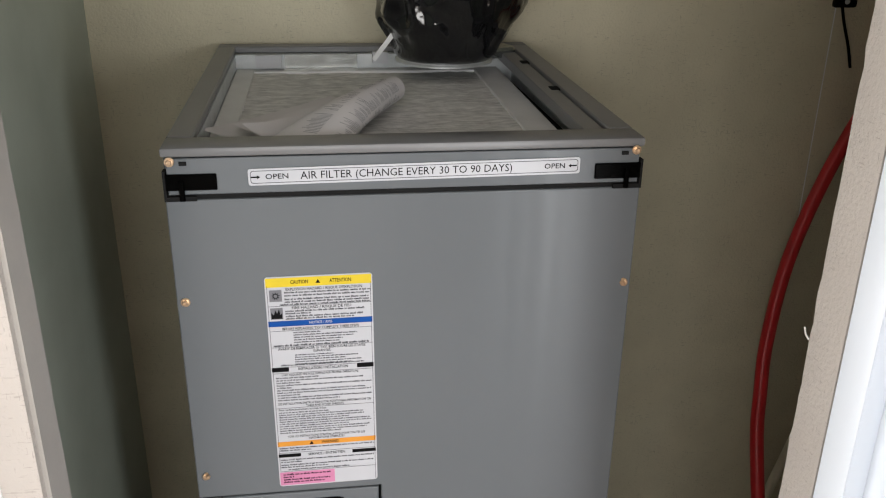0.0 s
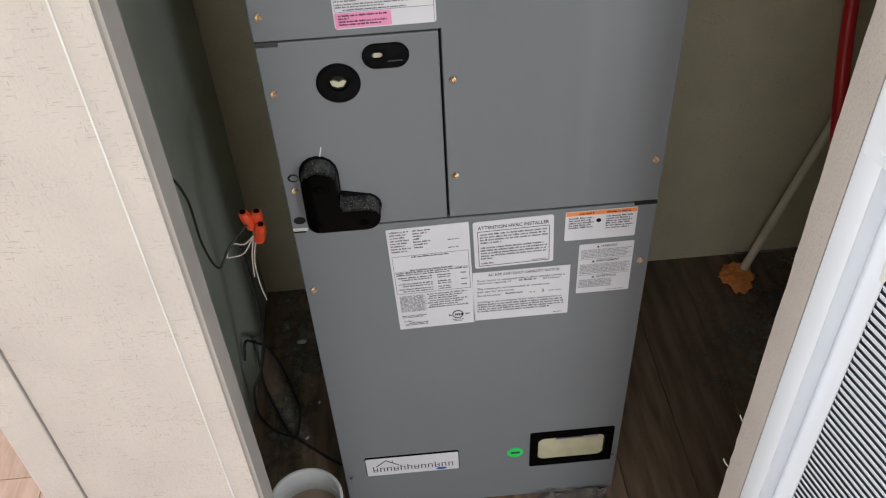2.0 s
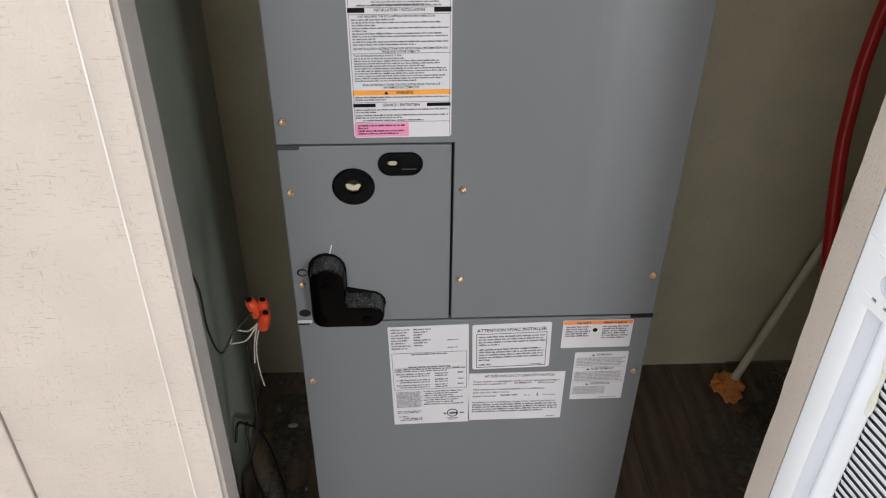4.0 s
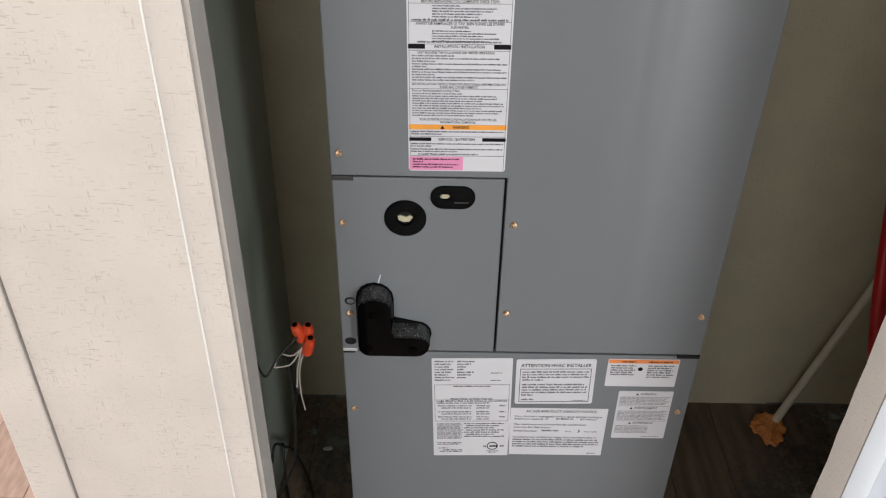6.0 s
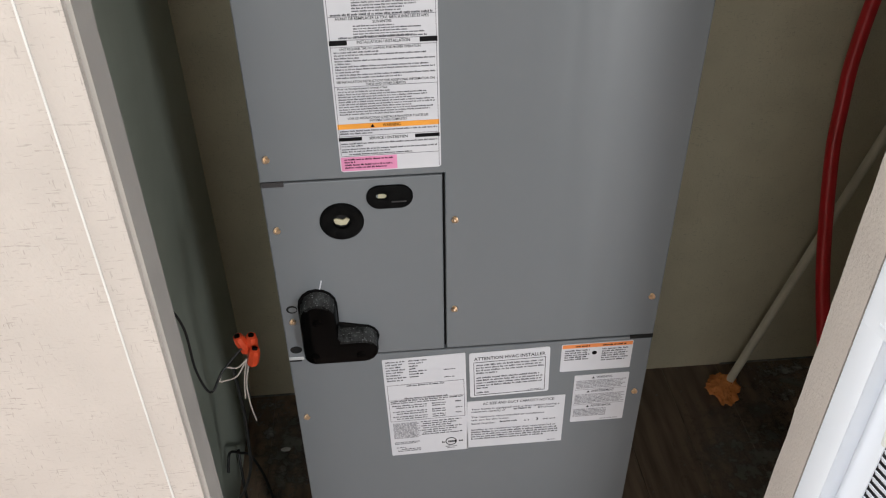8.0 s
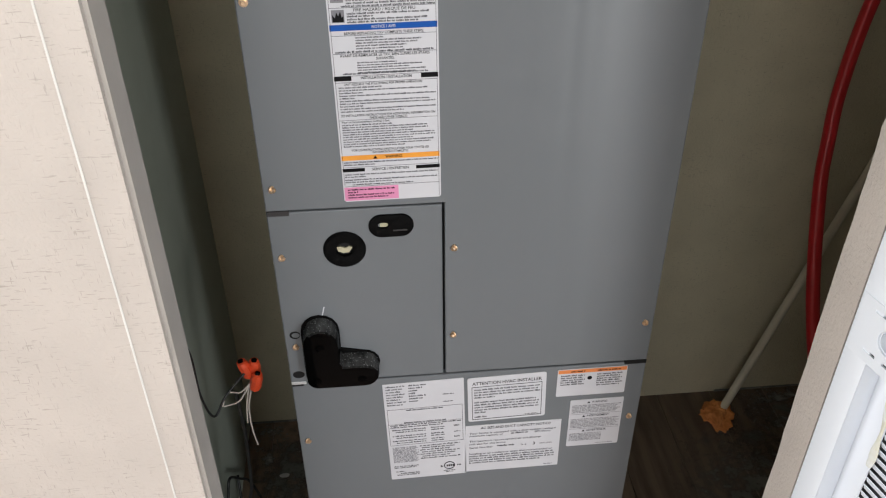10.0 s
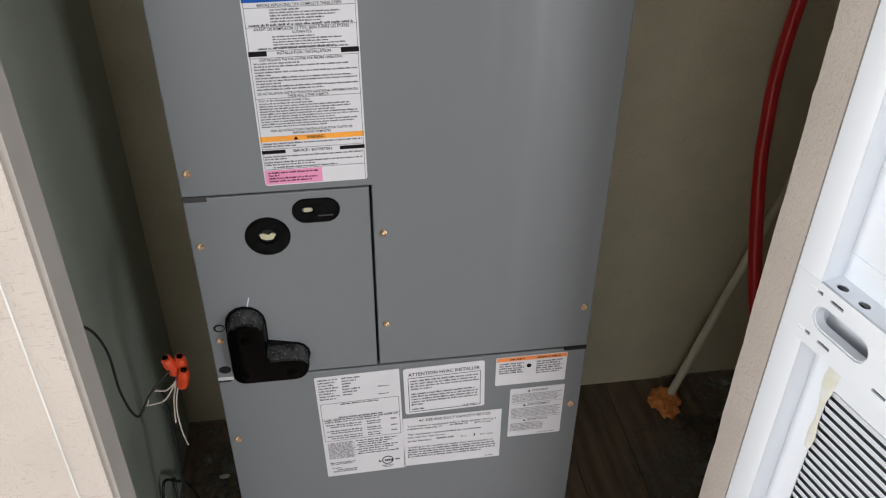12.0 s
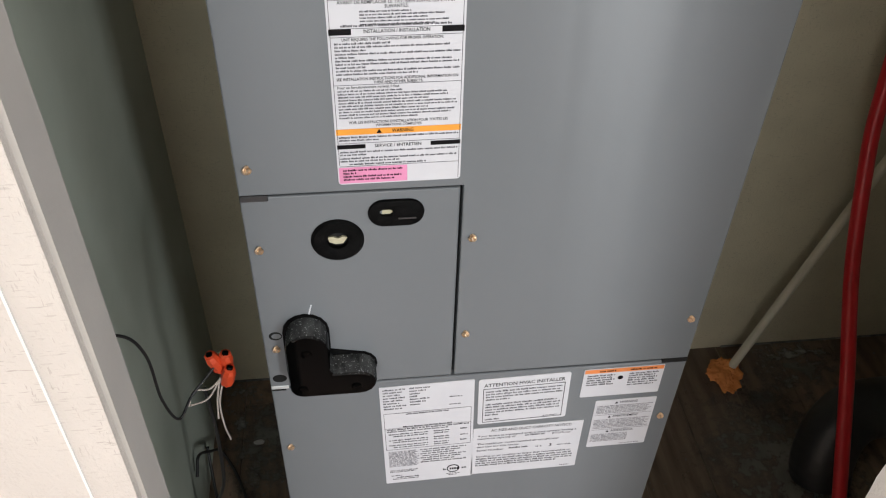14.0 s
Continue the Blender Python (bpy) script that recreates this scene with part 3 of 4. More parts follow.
part("sticker", plate(rect(0.152, 0.206, 0.1955, 0.2005), [], 0.0006, 0.0012), M_GREY_INK, pane)
name_plate = part("name_plate", plate(round_rect(-0.236, -0.046, 0.130, 0.190, 0.004), [], -0.003, 0.002, 0.001), M_BLACK, unit, "white name plate with a black edge")
part("plate_face", plate(round_rect(-0.2345, -0.0475, 0.1315, 0.1885, 0.003), [], -0.0042, -0.0028, 0.0004), M_PAPER, name_plate)
roof = bmesh.new()
for a, b in (((-0.214, 0.163), (-0.194, 0.182)), ((-0.194, 0.182), (-0.168, 0.163)), ((-0.181, 0.1725), (-0.181, 0.181))):
    tube(roof, [(a[0], -0.0046, a[1]), (b[0], -0.0046, b[1])], 0.0010, 6, 1)
part("roof_mark", roof, M_GREY_INK, name_plate)
rng = random.Random(5)
strokes = []
for k in range(12):
    x0, tall = -0.2215 + 0.0139 * k, 0.0185 if k in (0, 4, 5, 9) else 0.0135
    strokes += [(x0, x0 + 0.0022, 0.1445, 0.1445 + tall), (x0 + 0.0078, x0 + 0.0098, 0.1445, 0.158)]
    strokes += [(x0 + 0.0022, x0 + 0.0078, 0.1562, 0.158)] if k % 3 else [(x0 + 0.0022, x0 + 0.0078, 0.1445, 0.1463), (x0 + 0.0022, x0 + 0.0078, 0.1505, 0.1522)]
part("logo_bars", print_lines([], -0.0046, rng, strokes), M_GREY_INK, name_plate)
part("logo_oval", plate([(-0.083 + 0.011 * math.cos(2 * math.pi * k / 20), 0.1385 + 0.0035 * math.sin(2 * math.pi * k / 20)) for k in range(20)], [], -0.0048, -0.0040), M_BLUE, name_plate)
dot = part("round_sticker", plate([(0.0685 + 0.0165 * math.cos(2 * math.pi * k / 28), 0.163 + 0.0155 * math.sin(2 * math.pi * k / 28)) for k in range(28)], [], -0.0008, 0.001), M_GREEN, unit, "bright green round sticker")
part("print", plate(rect(0.060, 0.078, 0.160, 0.166), [], -0.0012, -0.0008), M_GREY_INK, dot)


# ---- labels ----
def tagged_stuff(name, bm, material, parent):
    return tagged(part(name, bm, material, parent), kind="stuff")


def label_plate(name, x0, x1, z0, z1, tilt, radius, says, border=False):
    """A label on the front: returns it, its own axes centred on it."""
    w, h = x1 - x0, z1 - z0
    ob = part(name, plate(round_rect(-w / 2, w / 2, -h / 2, h / 2, radius, 4), [], -0.0006, 0.0002), M_PAPER, unit, says, m=pose((x0 + x1) / 2, -0.0004, (z0 + z1) / 2, 0, tilt, 0))
    if border:
        o = round_rect(-w / 2 + 0.0025, w / 2 - 0.0025, -h / 2 + 0.0025, h / 2 - 0.0025, radius, 4)
        i = round_rect(-w / 2 + 0.0031, w / 2 - 0.0031, -h / 2 + 0.0031, h / 2 - 0.0031, radius, 4)
        part("border", plate(o, [i], -0.0009, -0.0006), M_GREY_INK, ob)
    return ob


Y1, Y2 = -0.0010, -0.0014
# filter label
lab = label_plate("filter_label", -0.187, 0.203, 1.5485, 1.5685, -0.6, 0.003, "white label: air filter, change every 30 to 90 days", True)
words("OPEN", -0.176, 0.0, 0.0062, Y1, M_INK, lab, 0.026)
words("AIR FILTER (CHANGE EVERY 30 TO 90 DAYS)", -0.136, 0.0, 0.0092, Y1, M_INK, lab, 0.248, bold=0.0)
words("OPEN", 0.151, 0.0, 0.0062, Y1, M_INK, lab, 0.025)
for x, s in ((-0.187, 1), (0.186, -1)):
    bm = bmesh.new()
    bm.faces.new([bm.verts.new((x + s * a - s * 0.003, Y1, b)) for a, b in ((-0.002, -0.0009), (0.005, -0.0009), (0.005, 0.0009), (-0.002, 0.0009))])
    bm.faces.new([bm.verts.new((x + s * a - s * 0.003, Y1, b)) for a, b in ((0.005, -0.0024), (0.0085, 0.0), (0.005, 0.0024))])
    part("arrow", bm, M_INK, lab)

# tall warning label
lab = label_plate("warning_label", -0.1765, -0.047, 1.128, 1.4315, -0.4, 0.004, "tall white warning label with yellow, blue, orange and pink bands")
hw, c = 0.0645, 1.2797
z = lambda world_z: world_z - c
band("yellow_band", -hw + 0.001, hw - 0.001, z(1.418), z(1.430), Y1, M_YELLOW, lab)
words("CAUTION", -0.034, z(1.424), 0.0048, Y2, M_INK, lab, 0.021)
words("ATTENTION", 0.013, z(1.424), 0.0048, Y2, M_INK, lab, 0.026)


def triangle(x, zz, r, parent):
    bm = bmesh.new()
    bm.faces.new([bm.verts.new((x + a * r, Y2, zz + b * r)) for a, b in ((-1, -0.8), (1, -0.8), (0, 0.9))])
    return part("warning_triangle", bm, M_INK, parent)


triangle(-0.001, z(1.424), 0.003, lab)
words("EXPLOSION HAZARD / RISQUE D'EXPLOSION", 0.006, z(1.4145), 0.0036, Y1, M_INK, lab, 0.092, "CENTER")
words("FIRE HAZARD / RISQUE DE FEU", 0.002, z(1.3895), 0.0036, Y1, M_INK, lab, 0.072, "CENTER")
band("blue_band", -hw + 0.001, hw - 0.001, z(1.365), z(1.3725), Y1, M_BLUE, lab)
words("NOTICE / AVIS", 0.0, z(1.3688), 0.0036, Y2, M_PAPER, lab, 0.028, "CENTER")
words("BEFORE REPLACING TXV COMPLETE THESE STEPS:", 0.0, z(1.3612), 0.0034, Y1, M_INK, lab, 0.094, "CENTER")
words("AVANT DE REMPLACER LE TXV, BIEN SUIVRE LES ÉTAPES", 0.0, z(1.3335), 0.0034, Y1, M_INK, lab, 0.108, "CENTER")
words("SUIVANTES:", 0.0, z(1.3290), 0.0034, Y1, M_INK, lab, 0.022, "CENTER")
for x0, x1 in ((-hw + 0.001, -hw + 0.022), (hw - 0.022, hw - 0.001)):
    band("black_bar", x0, x1, z(1.3015), z(1.3075), Y1, M_INK, lab)
words("INSTALLATION / INSTALLATION", 0.0, z(1.3045), 0.0038, Y1, M_INK, lab, 0.062, "CENTER")
words("UNIT REQUIRES THE FOLLOWING FOR PROPER OPERATION:", -0.004, z(1.2965), 0.0030, Y1, M_INK, lab, 0.096, "CENTER")
words("SEE INSTALLATION INSTRUCTIONS FOR ADDITIONAL INFORMATION ON", 0.0, z(1.2545), 0.0032, Y1, M_INK, lab, 0.118, "CENTER")
words("THESE AND OTHER SUBJECTS", 0.0, z(1.2505), 0.0030, Y1, M_INK, lab, 0.048, "CENTER")
words("Pour un fonctionnement normal, il faut", -0.059, z(1.2455), 0.0030, Y1, M_INK, lab, 0.060)
words("VOIR LES INSTRUCTIONS D'INSTALLATION POUR TOUTES LES", 0.0, z(1.2050), 0.0032, Y1, M_INK, lab, 0.100, "CENTER")
words("INFORMATIONS COMPLÈTES", 0.0, z(1.2010), 0.0030, Y1, M_INK, lab, 0.046, "CENTER")
band("orange_band", -hw + 0.001, hw - 0.001, z(1.1905), z(1.1975), Y1, M_ORANGE, lab)
words("WARNING", 0.004, z(1.194), 0.0042, Y2, M_INK, lab, 0.022, "CENTER")
triangle(-0.020, z(1.194), 0.0028, lab)
for x0, x1 in ((-hw + 0.001, -hw + 0.030), (hw - 0.032, hw - 0.001)):
    band("black_bar", x0, x1, z(1.1735), z(1.1785), Y1, M_INK, lab)
words("SERVICE / ENTRETIEN", -0.001, z(1.176), 0.0038, Y1, M_INK, lab, 0.048, "CENTER")
band("pink_band", -hw + 0.001, 0.008, z(1.1295), z(1.1500), Y1, M_PINK, lab)
rng = random.Random(11)
rows = []
for n in range(2):
    rows.append((-0.042, 0.062, z(1.4105 - 0.0040 * n), 0.0022))
rows += [(-0.042, 0.060, z(1.4015), 0.0022), (-0.042, 0.062, z(1.3980), 0.0022), (-0.048, 0.062, z(1.3945), 0.0022)]
rows += [(-0.042, 0.056, z(1.3855), 0.0022), (-0.042, -0.012, z(1.3822), 0.0022), (-0.042, 0.052, z(1.3785), 0.0022), (-0.042, 0.042, z(1.3752), 0.0022)]
rows += [(-0.034, x, z(1.3560 - 0.0034 * n), 0.0018) for n, x in enumerate((0.0, 0.044, 0.040, 0.026, 0.022))]
rows += [(-0.059, 0.059, z(1.3385), 0.0024)]
rows += [(-0.034, x, z(1.3245 - 0.0032 * n), 0.0017) for n, x in enumerate((0.014, 0.046, 0.030, 0.050, 0.036))]
rows += [(-0.052, 0.052, z(1.3105), 0.0020)]
rows += [(-0.059, x, z(1.2925 - 0.0036 * n), 0.0019) for n, x in enumerate((-0.006, 0.050, -0.030, 0.061, -0.040, 0.052, 0.060, -0.03, 0.060, 0.02))]
rows += [(-0.059, x, z(1.2415 - 0.0034 * n), 0.0018) for n, x in enumerate((0.004, 0.048, 0.05, 0.030, 0.058, 0.060, 0.030, 0.056, 0.052, 0.02))]
rows += [(-0.061, 0.061, z(1.1875), 0.0020), (-0.061, -0.02, z(1.1840), 0.0020)]
rows += [(-0.061, 0.060, z(1.1695), 0.0020), (-0.061, -0.034, z(1.1660), 0.0020), (-0.061, 0.060, z(1.1615), 0.0020), (-0.061, 0.0, z(1.1580), 0.0020), (-0.052, 0.028, z(1.1540), 0.0020)]
tagged_stuff("small_print", print_lines(rows, Y1, rng), M_GREY_INK, lab)
tagged_stuff("small_print", print_lines([(-0.059, x, z(1.1465 - 0.0040 * n), 0.0022) for n, x in enumerate((0.004, -0.046, 0.002, -0.006))], Y2, rng), M_INK, lab)
tagged_stuff("printed_frame", print_lines([], Y1, rng, [(-hw + 0.002, hw - 0.002, z(q), z(q) + 0.0005) for q in (1.3925, 1.3585, 1.3360, 1.3075, 1.2480, 1.2990, 1.1800, 1.1512)] + [(-hw + 0.002, -hw + 0.0025, z(1.153), z(1.42)), (hw - 0.0025, hw - 0.002, z(1.13), z(1.42))]), M_GREY_INK, lab)
pict = part("pictogram", print_lines([], Y1, rng, [(-0.060, -0.045, z(1.399), z(1.4145)), (-0.060, -0.045, z(1.375), z(1.3905))]), M_PALE_INK, lab)
bm = bmesh.new()
for k in range(9):
    a, b = radians(40 * k), radians(40 * k + 20)
    for q in ((a, a + 0.35),):
        bm.faces.new([bm.verts.new((-0.0525 + r * math.cos(t), Y2, z(1.4065) + r * math.sin(t))) for r, t in ((0.0025, q[0] - 0.3), (0.0025, q[1] + 0.3), (0.0055, (q[0] + q[1]) / 2))])
bm.faces.new([bm.verts.new((x, Y2, z(w))) for x, w in ((-0.059, 1.376), (-0.046, 1.376), (-0.046, 1.384), (-0.048, 1.381), (-0.0495, 1.389), (-0.052, 1.383), (-0.054, 1.388), (-0.056, 1.381), (-0.059, 1.385))])
part("pictogram_ink", bm, M_INK, lab)

# rating label
rng = random.Random(12)
lab = label_plate("rating_label", -0.1385, -0.0095, 0.561, 0.7875, -1.6, 0.002, "white rating label with small black print")
rows = [(-0.060, -0.030 - 0.004 * (n % 3), 0.107 - 0.0058 * n, 0.0028) for n in range(8)] + [(-0.024, 0.004 - 0.006 * (n % 4), 0.107 - 0.0058 * n, 0.0028) for n in range(7)]
rows += [(-0.030, 0.030, 0.0525, 0.0026), (-0.035, 0.034, 0.024, 0.0026), (-0.058, 0.058, 0.0190, 0.0028), (-0.058, 0.030, 0.0145, 0.0026)]
for n, zz in enumerate((0.008, 0.003, -0.006, -0.011, -0.018, -0.023)):
    rows += [(-0.056 + 0.006 * (n % 2), 0.000, zz, 0.0026), (0.008, 0.030, zz, 0.0026)] + ([(0.046, 0.056, zz, 0.0026)] if n % 2 == 0 else [])
rows += [(-0.012 + 0.003 * (n % 2), 0.054 - 0.008 * (n % 3), -0.034 - 0.0052 * n, 0.0028) for n in range(7)]
rows += [(-0.058, -0.016, -0.081, 0.0022), (-0.058, -0.020, -0.0845, 0.0022), (-0.056, -0.040, -0.094, 0.0024), (-0.048, -0.014, -0.099, 0.0028), (-0.054, -0.016, -0.103, 0.0026)]
rows += [(0.030, 0.048, 0.082, 0.002), (0.030, 0.048, 0.0655, 0.002)]
tagged_stuff("small_print", print_lines(rows, Y1, rng), M_GREY_INK, lab)
tagged_stuff("grey_print_block", print_lines([(-0.058, -0.018 + 0.004 * (n % 2), -0.034 - 0.0030 * n, 0.0024) for n in range(13)], Y1, rng), M_PALE_INK, lab)
tagged_stuff("printed_frame", print_lines([], Y1, rng, [(-0.061, 0.061, 0.0555, 0.0562), (-0.061, 0.061, -0.0285, -0.0278), (-0.061, -0.0604, -0.0285, 0.0562), (0.0604, 0.061, -0.0285, 0.0562), (-0.061, 0.061, 0.0215, 0.0220)]), M_GREY_INK, lab)
cm = [(0.036 + 0.0095 * math.cos(2 * math.pi * k / 28), -0.089 + 0.0095 * math.sin(2 * math.pi * k / 28)) for k in range(28)]
ci = [(0.036 + 0.0080 * math.cos(2 * math.pi * k / 28), -0.089 + 0.0080 * math.sin(2 * math.pi * k / 28)) for k in range(28)]
part("round_mark", plate(cm, [ci], Y1 - 0.0003, Y1), M_INK, lab)
part("round_mark_bars", print_lines([(0.031, 0.042, -0.089, 0.006), (0.021, 0.024, -0.090, 0.004), (0.049, 0.055, -0.089, 0.004), (0.026, 0.046, -0.1015, 0.002), (0.029, 0.043, -0.105, 0.002)], Y1, rng), M_INK, lab)

# installer notice
rng = random.Random(13)
lab = label_plate("installer_label", -0.0055, 0.1215, 0.690, 0.7885, -1.6, 0.004, "white installer attention label with a black frame")
words("ATTENTION HVAC INSTALLER", 0.0, 0.036, 0.0068, Y1, M_INK, lab, 0.112, "CENTER")
part("border", plate(rect(-0.057, 0.057, -0.045, 0.029), [rect(-0.0562, 0.0562, -0.0442, 0.0282)], Y1, -0.0006), M_INK, lab)
rows = [(-0.053, x, 0.0225 - 0.0058 * n, 0.0030) for n, x in enumerate((0.053, 0.050, 0.054, -0.020))] + [(-0.053, x, -0.0055 - 0.0058 * n, 0.0030) for n, x in enumerate((0.048, 0.053, 0.052, 0.054, -0.034))] + [(-0.053, -0.033, -0.039, 0.003), (0.030, 0.052, -0.0415, 0.002)]
tagged_stuff("small_print", print_lines(rows, Y1, rng), M_GREY_INK, lab)

# duct notice, a paper sheet slightly buckled along its top edge
rng = random.Random(14)
lab = label_plate("duct_notice", -0.0085, 0.1525, 0.566, 0.679, -0.3, 0.0008, "white paper duct capacity notice with handwritten entries")
words("AC SIZE AND DUCT CAPACITY NOTICE:", 0.004, 0.0495, 0.0056, Y1, M_INK, lab, 0.118, "CENTER")
words("Your home is equipped with a duct system having a", -0.074, 0.0375, 0.0042, Y1, M_GREY_INK, lab, 0.146)
words("maximum capacity of", -0.074, 0.0315, 0.0042, Y1, M_GREY_INK, lab, 0.056)
words("BTU/hour", 0.036, 0.0315, 0.0042, Y1, M_GREY_INK, lab, 0.028)
words("The maximum recommended air conditioner", -0.074, 0.0185, 0.0042, Y1, M_GREY_INK, lab, 0.122)
words("unit size for this home:", -0.074, 0.0115, 0.0042, Y1, M_GREY_INK, lab, 0.062)
words("Serial Number", -0.074, 0.0025, 0.0042, Y1, M_GREY_INK, lab, 0.040)
words("is a", 0.014, 0.0025, 0.0036, Y1, M_GREY_INK, lab, 0.009)
words("3", 0.034, 0.0030, 0.0065, Y1, M_INK, lab)
words("ton unit.", 0.046, 0.0025, 0.0036, Y1, M_GREY_INK, lab, 0.022)
tagged_stuff("handwriting_bars", print_lines([(-0.004, 0.026, 0.0325, 0.0034), (-0.026, 0.002, 0.0040, 0.0034)], Y1, rng), M_GREY_INK, lab)
words("Installing an air conditioner larger than recommended or", -0.074, -0.0125, 0.0040, Y1, M_GREY_INK, lab, 0.142)
tagged_stuff("small_print", print_lines([(-0.074, x, -0.0185 - 0.0055 * n, 0.0030) for n, x in enumerate((0.070, 0.073, 0.072, 0.050))] + [(0.056, 0.070, -0.051, 0.002)], Y1, rng), M_GREY_INK, lab)

# small orange-topped label, and the three-language one under it
rng = random.Random(15)
lab = label_plate("shock_label", 0.1385, 0.2515, 0.7325, 0.7915, -0.2, 0.002, "small white label with an orange top band")
band("orange_band", -0.0555, 0.0555, 0.021, 0.0285, Y1, M_REDORANGE, lab)
tagged_stuff("band_bars", print_lines([(-0.035, -0.012, 0.0248, 0.003), (0.008, 0.046, 0.0248, 0.003)], Y2, rng), M_INK, lab)
tagged_stuff("small_print", print_lines([(-0.051, -0.012 - 0.004 * (n % 2), 0.016 - 0.0048 * n, 0.0028) for n in range(5)] + [(0.008, 0.050 - 0.005 * (n % 2), 0.016 - 0.0048 * n, 0.0028) for n in range(6)] + [(0.0, 0.0006, 0.0, 0.04)], Y1, rng), M_GREY_INK, lab)
part("hand_mark", lathe([(0.004, 0), (0.004, 0.0003)], 12), M_INK, lab, m=pose(-0.004, Y1, 0.009, 90, 0, 0))
lab = label_plate("language_label", 0.1645, 0.2535, 0.6115, 0.7215, -0.3, 0.002, "small white warning label in three languages")
for word, zz, w in (("WARNING", 0.049, 0.026), ("AVERTISSEMENT", 0.017, 0.038), ("ADVERTENCIA", -0.018, 0.034)):
    words(word, 0.004, zz, 0.0048, Y1, M_GREY_INK, lab, w, "CENTER")
    triangle(0.004 - w / 2 - 0.005, zz, 0.0026, lab)
tagged_stuff("small_print", print_lines([(-0.041, 0.041 - 0.004 * (n % 3), 0.042 - 0.0032 * n, 0.0022) for n in range(6)] + [(-0.041, 0.041 - 0.005 * (n % 2), 0.010 - 0.0032 * n, 0.0022) for n in range(7)] + [(-0.041, 0.014, -0.025 - 0.0032 * n, 0.0022) for n in range(6)] + [(0.005, 0.036, -0.0505, 0.002)], Y1, rng), M_PALE_INK, lab)
tagged_stuff("printed_frame", print_lines([], Y1, rng, [(-0.042, 0.042, 0.0215, 0.022), (-0.042, 0.042, -0.0135, -0.013)]), M_GREY_INK, lab)


# ---- things on the air handler ----
FZ = TOP - 0.040
filt = thing("air_filter", "grey glass-fibre air filter in a card frame", "filter", TIP @ pose(0, 0, FZ))
part("card_frame", boxes((-0.2495, -0.2175, 0.05, 0.615, -0.020, 0.004), (0.176, 0.222, 0.05, 0.615, -0.020, 0.004), (-0.218, 0.180, 0.05, 0.066, -0.020, 0.002), (-0.218, 0.180, 0.59, 0.615, -0.020, 0.004), bevel=0.001), M_CARD, filt, "pale card frame of the filter")
bm = bmesh.new()
bmesh.ops.create_grid(bm, x_segments=60, y_segments=70, size=0.5)
for v in bm.verts:
    x, y = -0.2175 + (v.co.x + 0.5) * 0.395, 0.066 + (v.co.y + 0.5) * 0.524
    v.co = (x, y, 0.003 * noise.noise(Vector((x * 14, y * 40, 0))) + 0.0022 * noise.noise(Vector((x * 60, y * 130, 3))))
part("fibre_mat", bm, M_FIBRE, filt, smooth=60)

tape = thing("foil_tape", "short pieces of bright foil tape at the filter opening", "tape", TIP @ pose(0, 0, TOP - 0.02))
part("tape_piece", boxes((-0.215, -0.170, DEEP - 0.062, DEEP - 0.046, -0.012, 0.010)), M_PAPER, tape)
part("tape_piece", boxes((-0.165, -0.035, DEEP - 0.0475, DEEP - 0.046, -0.018, 0.008)), M_FOIL, tape)
part("tape_piece", boxes((-0.008, 0.020, DEEP - 0.062, DEEP - 0.046, -0.006, 0.014)), M_PAPER, tape)

# booklet: a stack of pages rolled tight at one end and opening out flat at the other
book = thing("paper_booklet", "rolled white printed paper booklet lying on the filter", "booklet", TIP @ pose(0.004, 0.330, FZ + 0.006))
AXIS, SIDE, LONG = Vector((-0.440, -0.898, 0)), Vector((-0.898, 0.440, 0)), 0.285


def roll_point(u, a, grow=0.0):
    """A point of the outer page: u along the roll, a in degrees round it from its underside, over the near side to the top."""
    r, flat = 0.0215 + 0.030 * u ** 1.4 + grow - 0.0011 * a / 100, 1 - 0.80 * u ** 1.3
    q = radians(a - 90)
    return AXIS * (u * LONG) + SIDE * (-r * math.cos(q) * 1.05) + Vector((0, 0, flat * (r + r * math.sin(q)) + 0.003))


def rolled(a1, a2, grow, start=0.0, stop=1.0):
    """One rolled page: a1 and a2 are the turns in degrees at its tight and its open end."""
    bm = bmesh.new()
    cols = []
    for k in range(25):
        u = start + (stop - start) * k / 24
        cols.append([bm.verts.new(roll_point(u, (a1 + (a2 - a1) * u) * n / 48, grow)) for n in range(49)])
    for a, b in zip(cols, cols[1:]):
        for n in range(48):
            bm.faces.new((a[n], a[n + 1], b[n + 1], b[n]))
    return bm


def loose(reach0, reach1, lift, start, stop, seed):
    """A page that runs out flat from under the roll, its free edge a little raised."""
    bm = bmesh.new()
    cols = []
    for k in range(21):
        u = start + (stop - start) * k / 20
        reach = reach0 + (reach1 - reach0) * k / 20
        row = []
        for n in range(13):
            q = n / 12
            p = AXIS * (u * LONG) + SIDE * (-0.012 + reach * q)
            p.z = 0.002 + lift * q * q * (0.5 + 0.8 * (k / 20) ** 3) + 0.0012 * noise.noise(Vector((u * 9, q * 4, seed)))
            row.append(bm.verts.new(p))
        cols.append(row)
    for a, b in zip(cols, cols[1:]):
        for n in range(12):
            bm.faces.new((a[n], a[n + 1], b[n + 1], b[n]))
    return bm


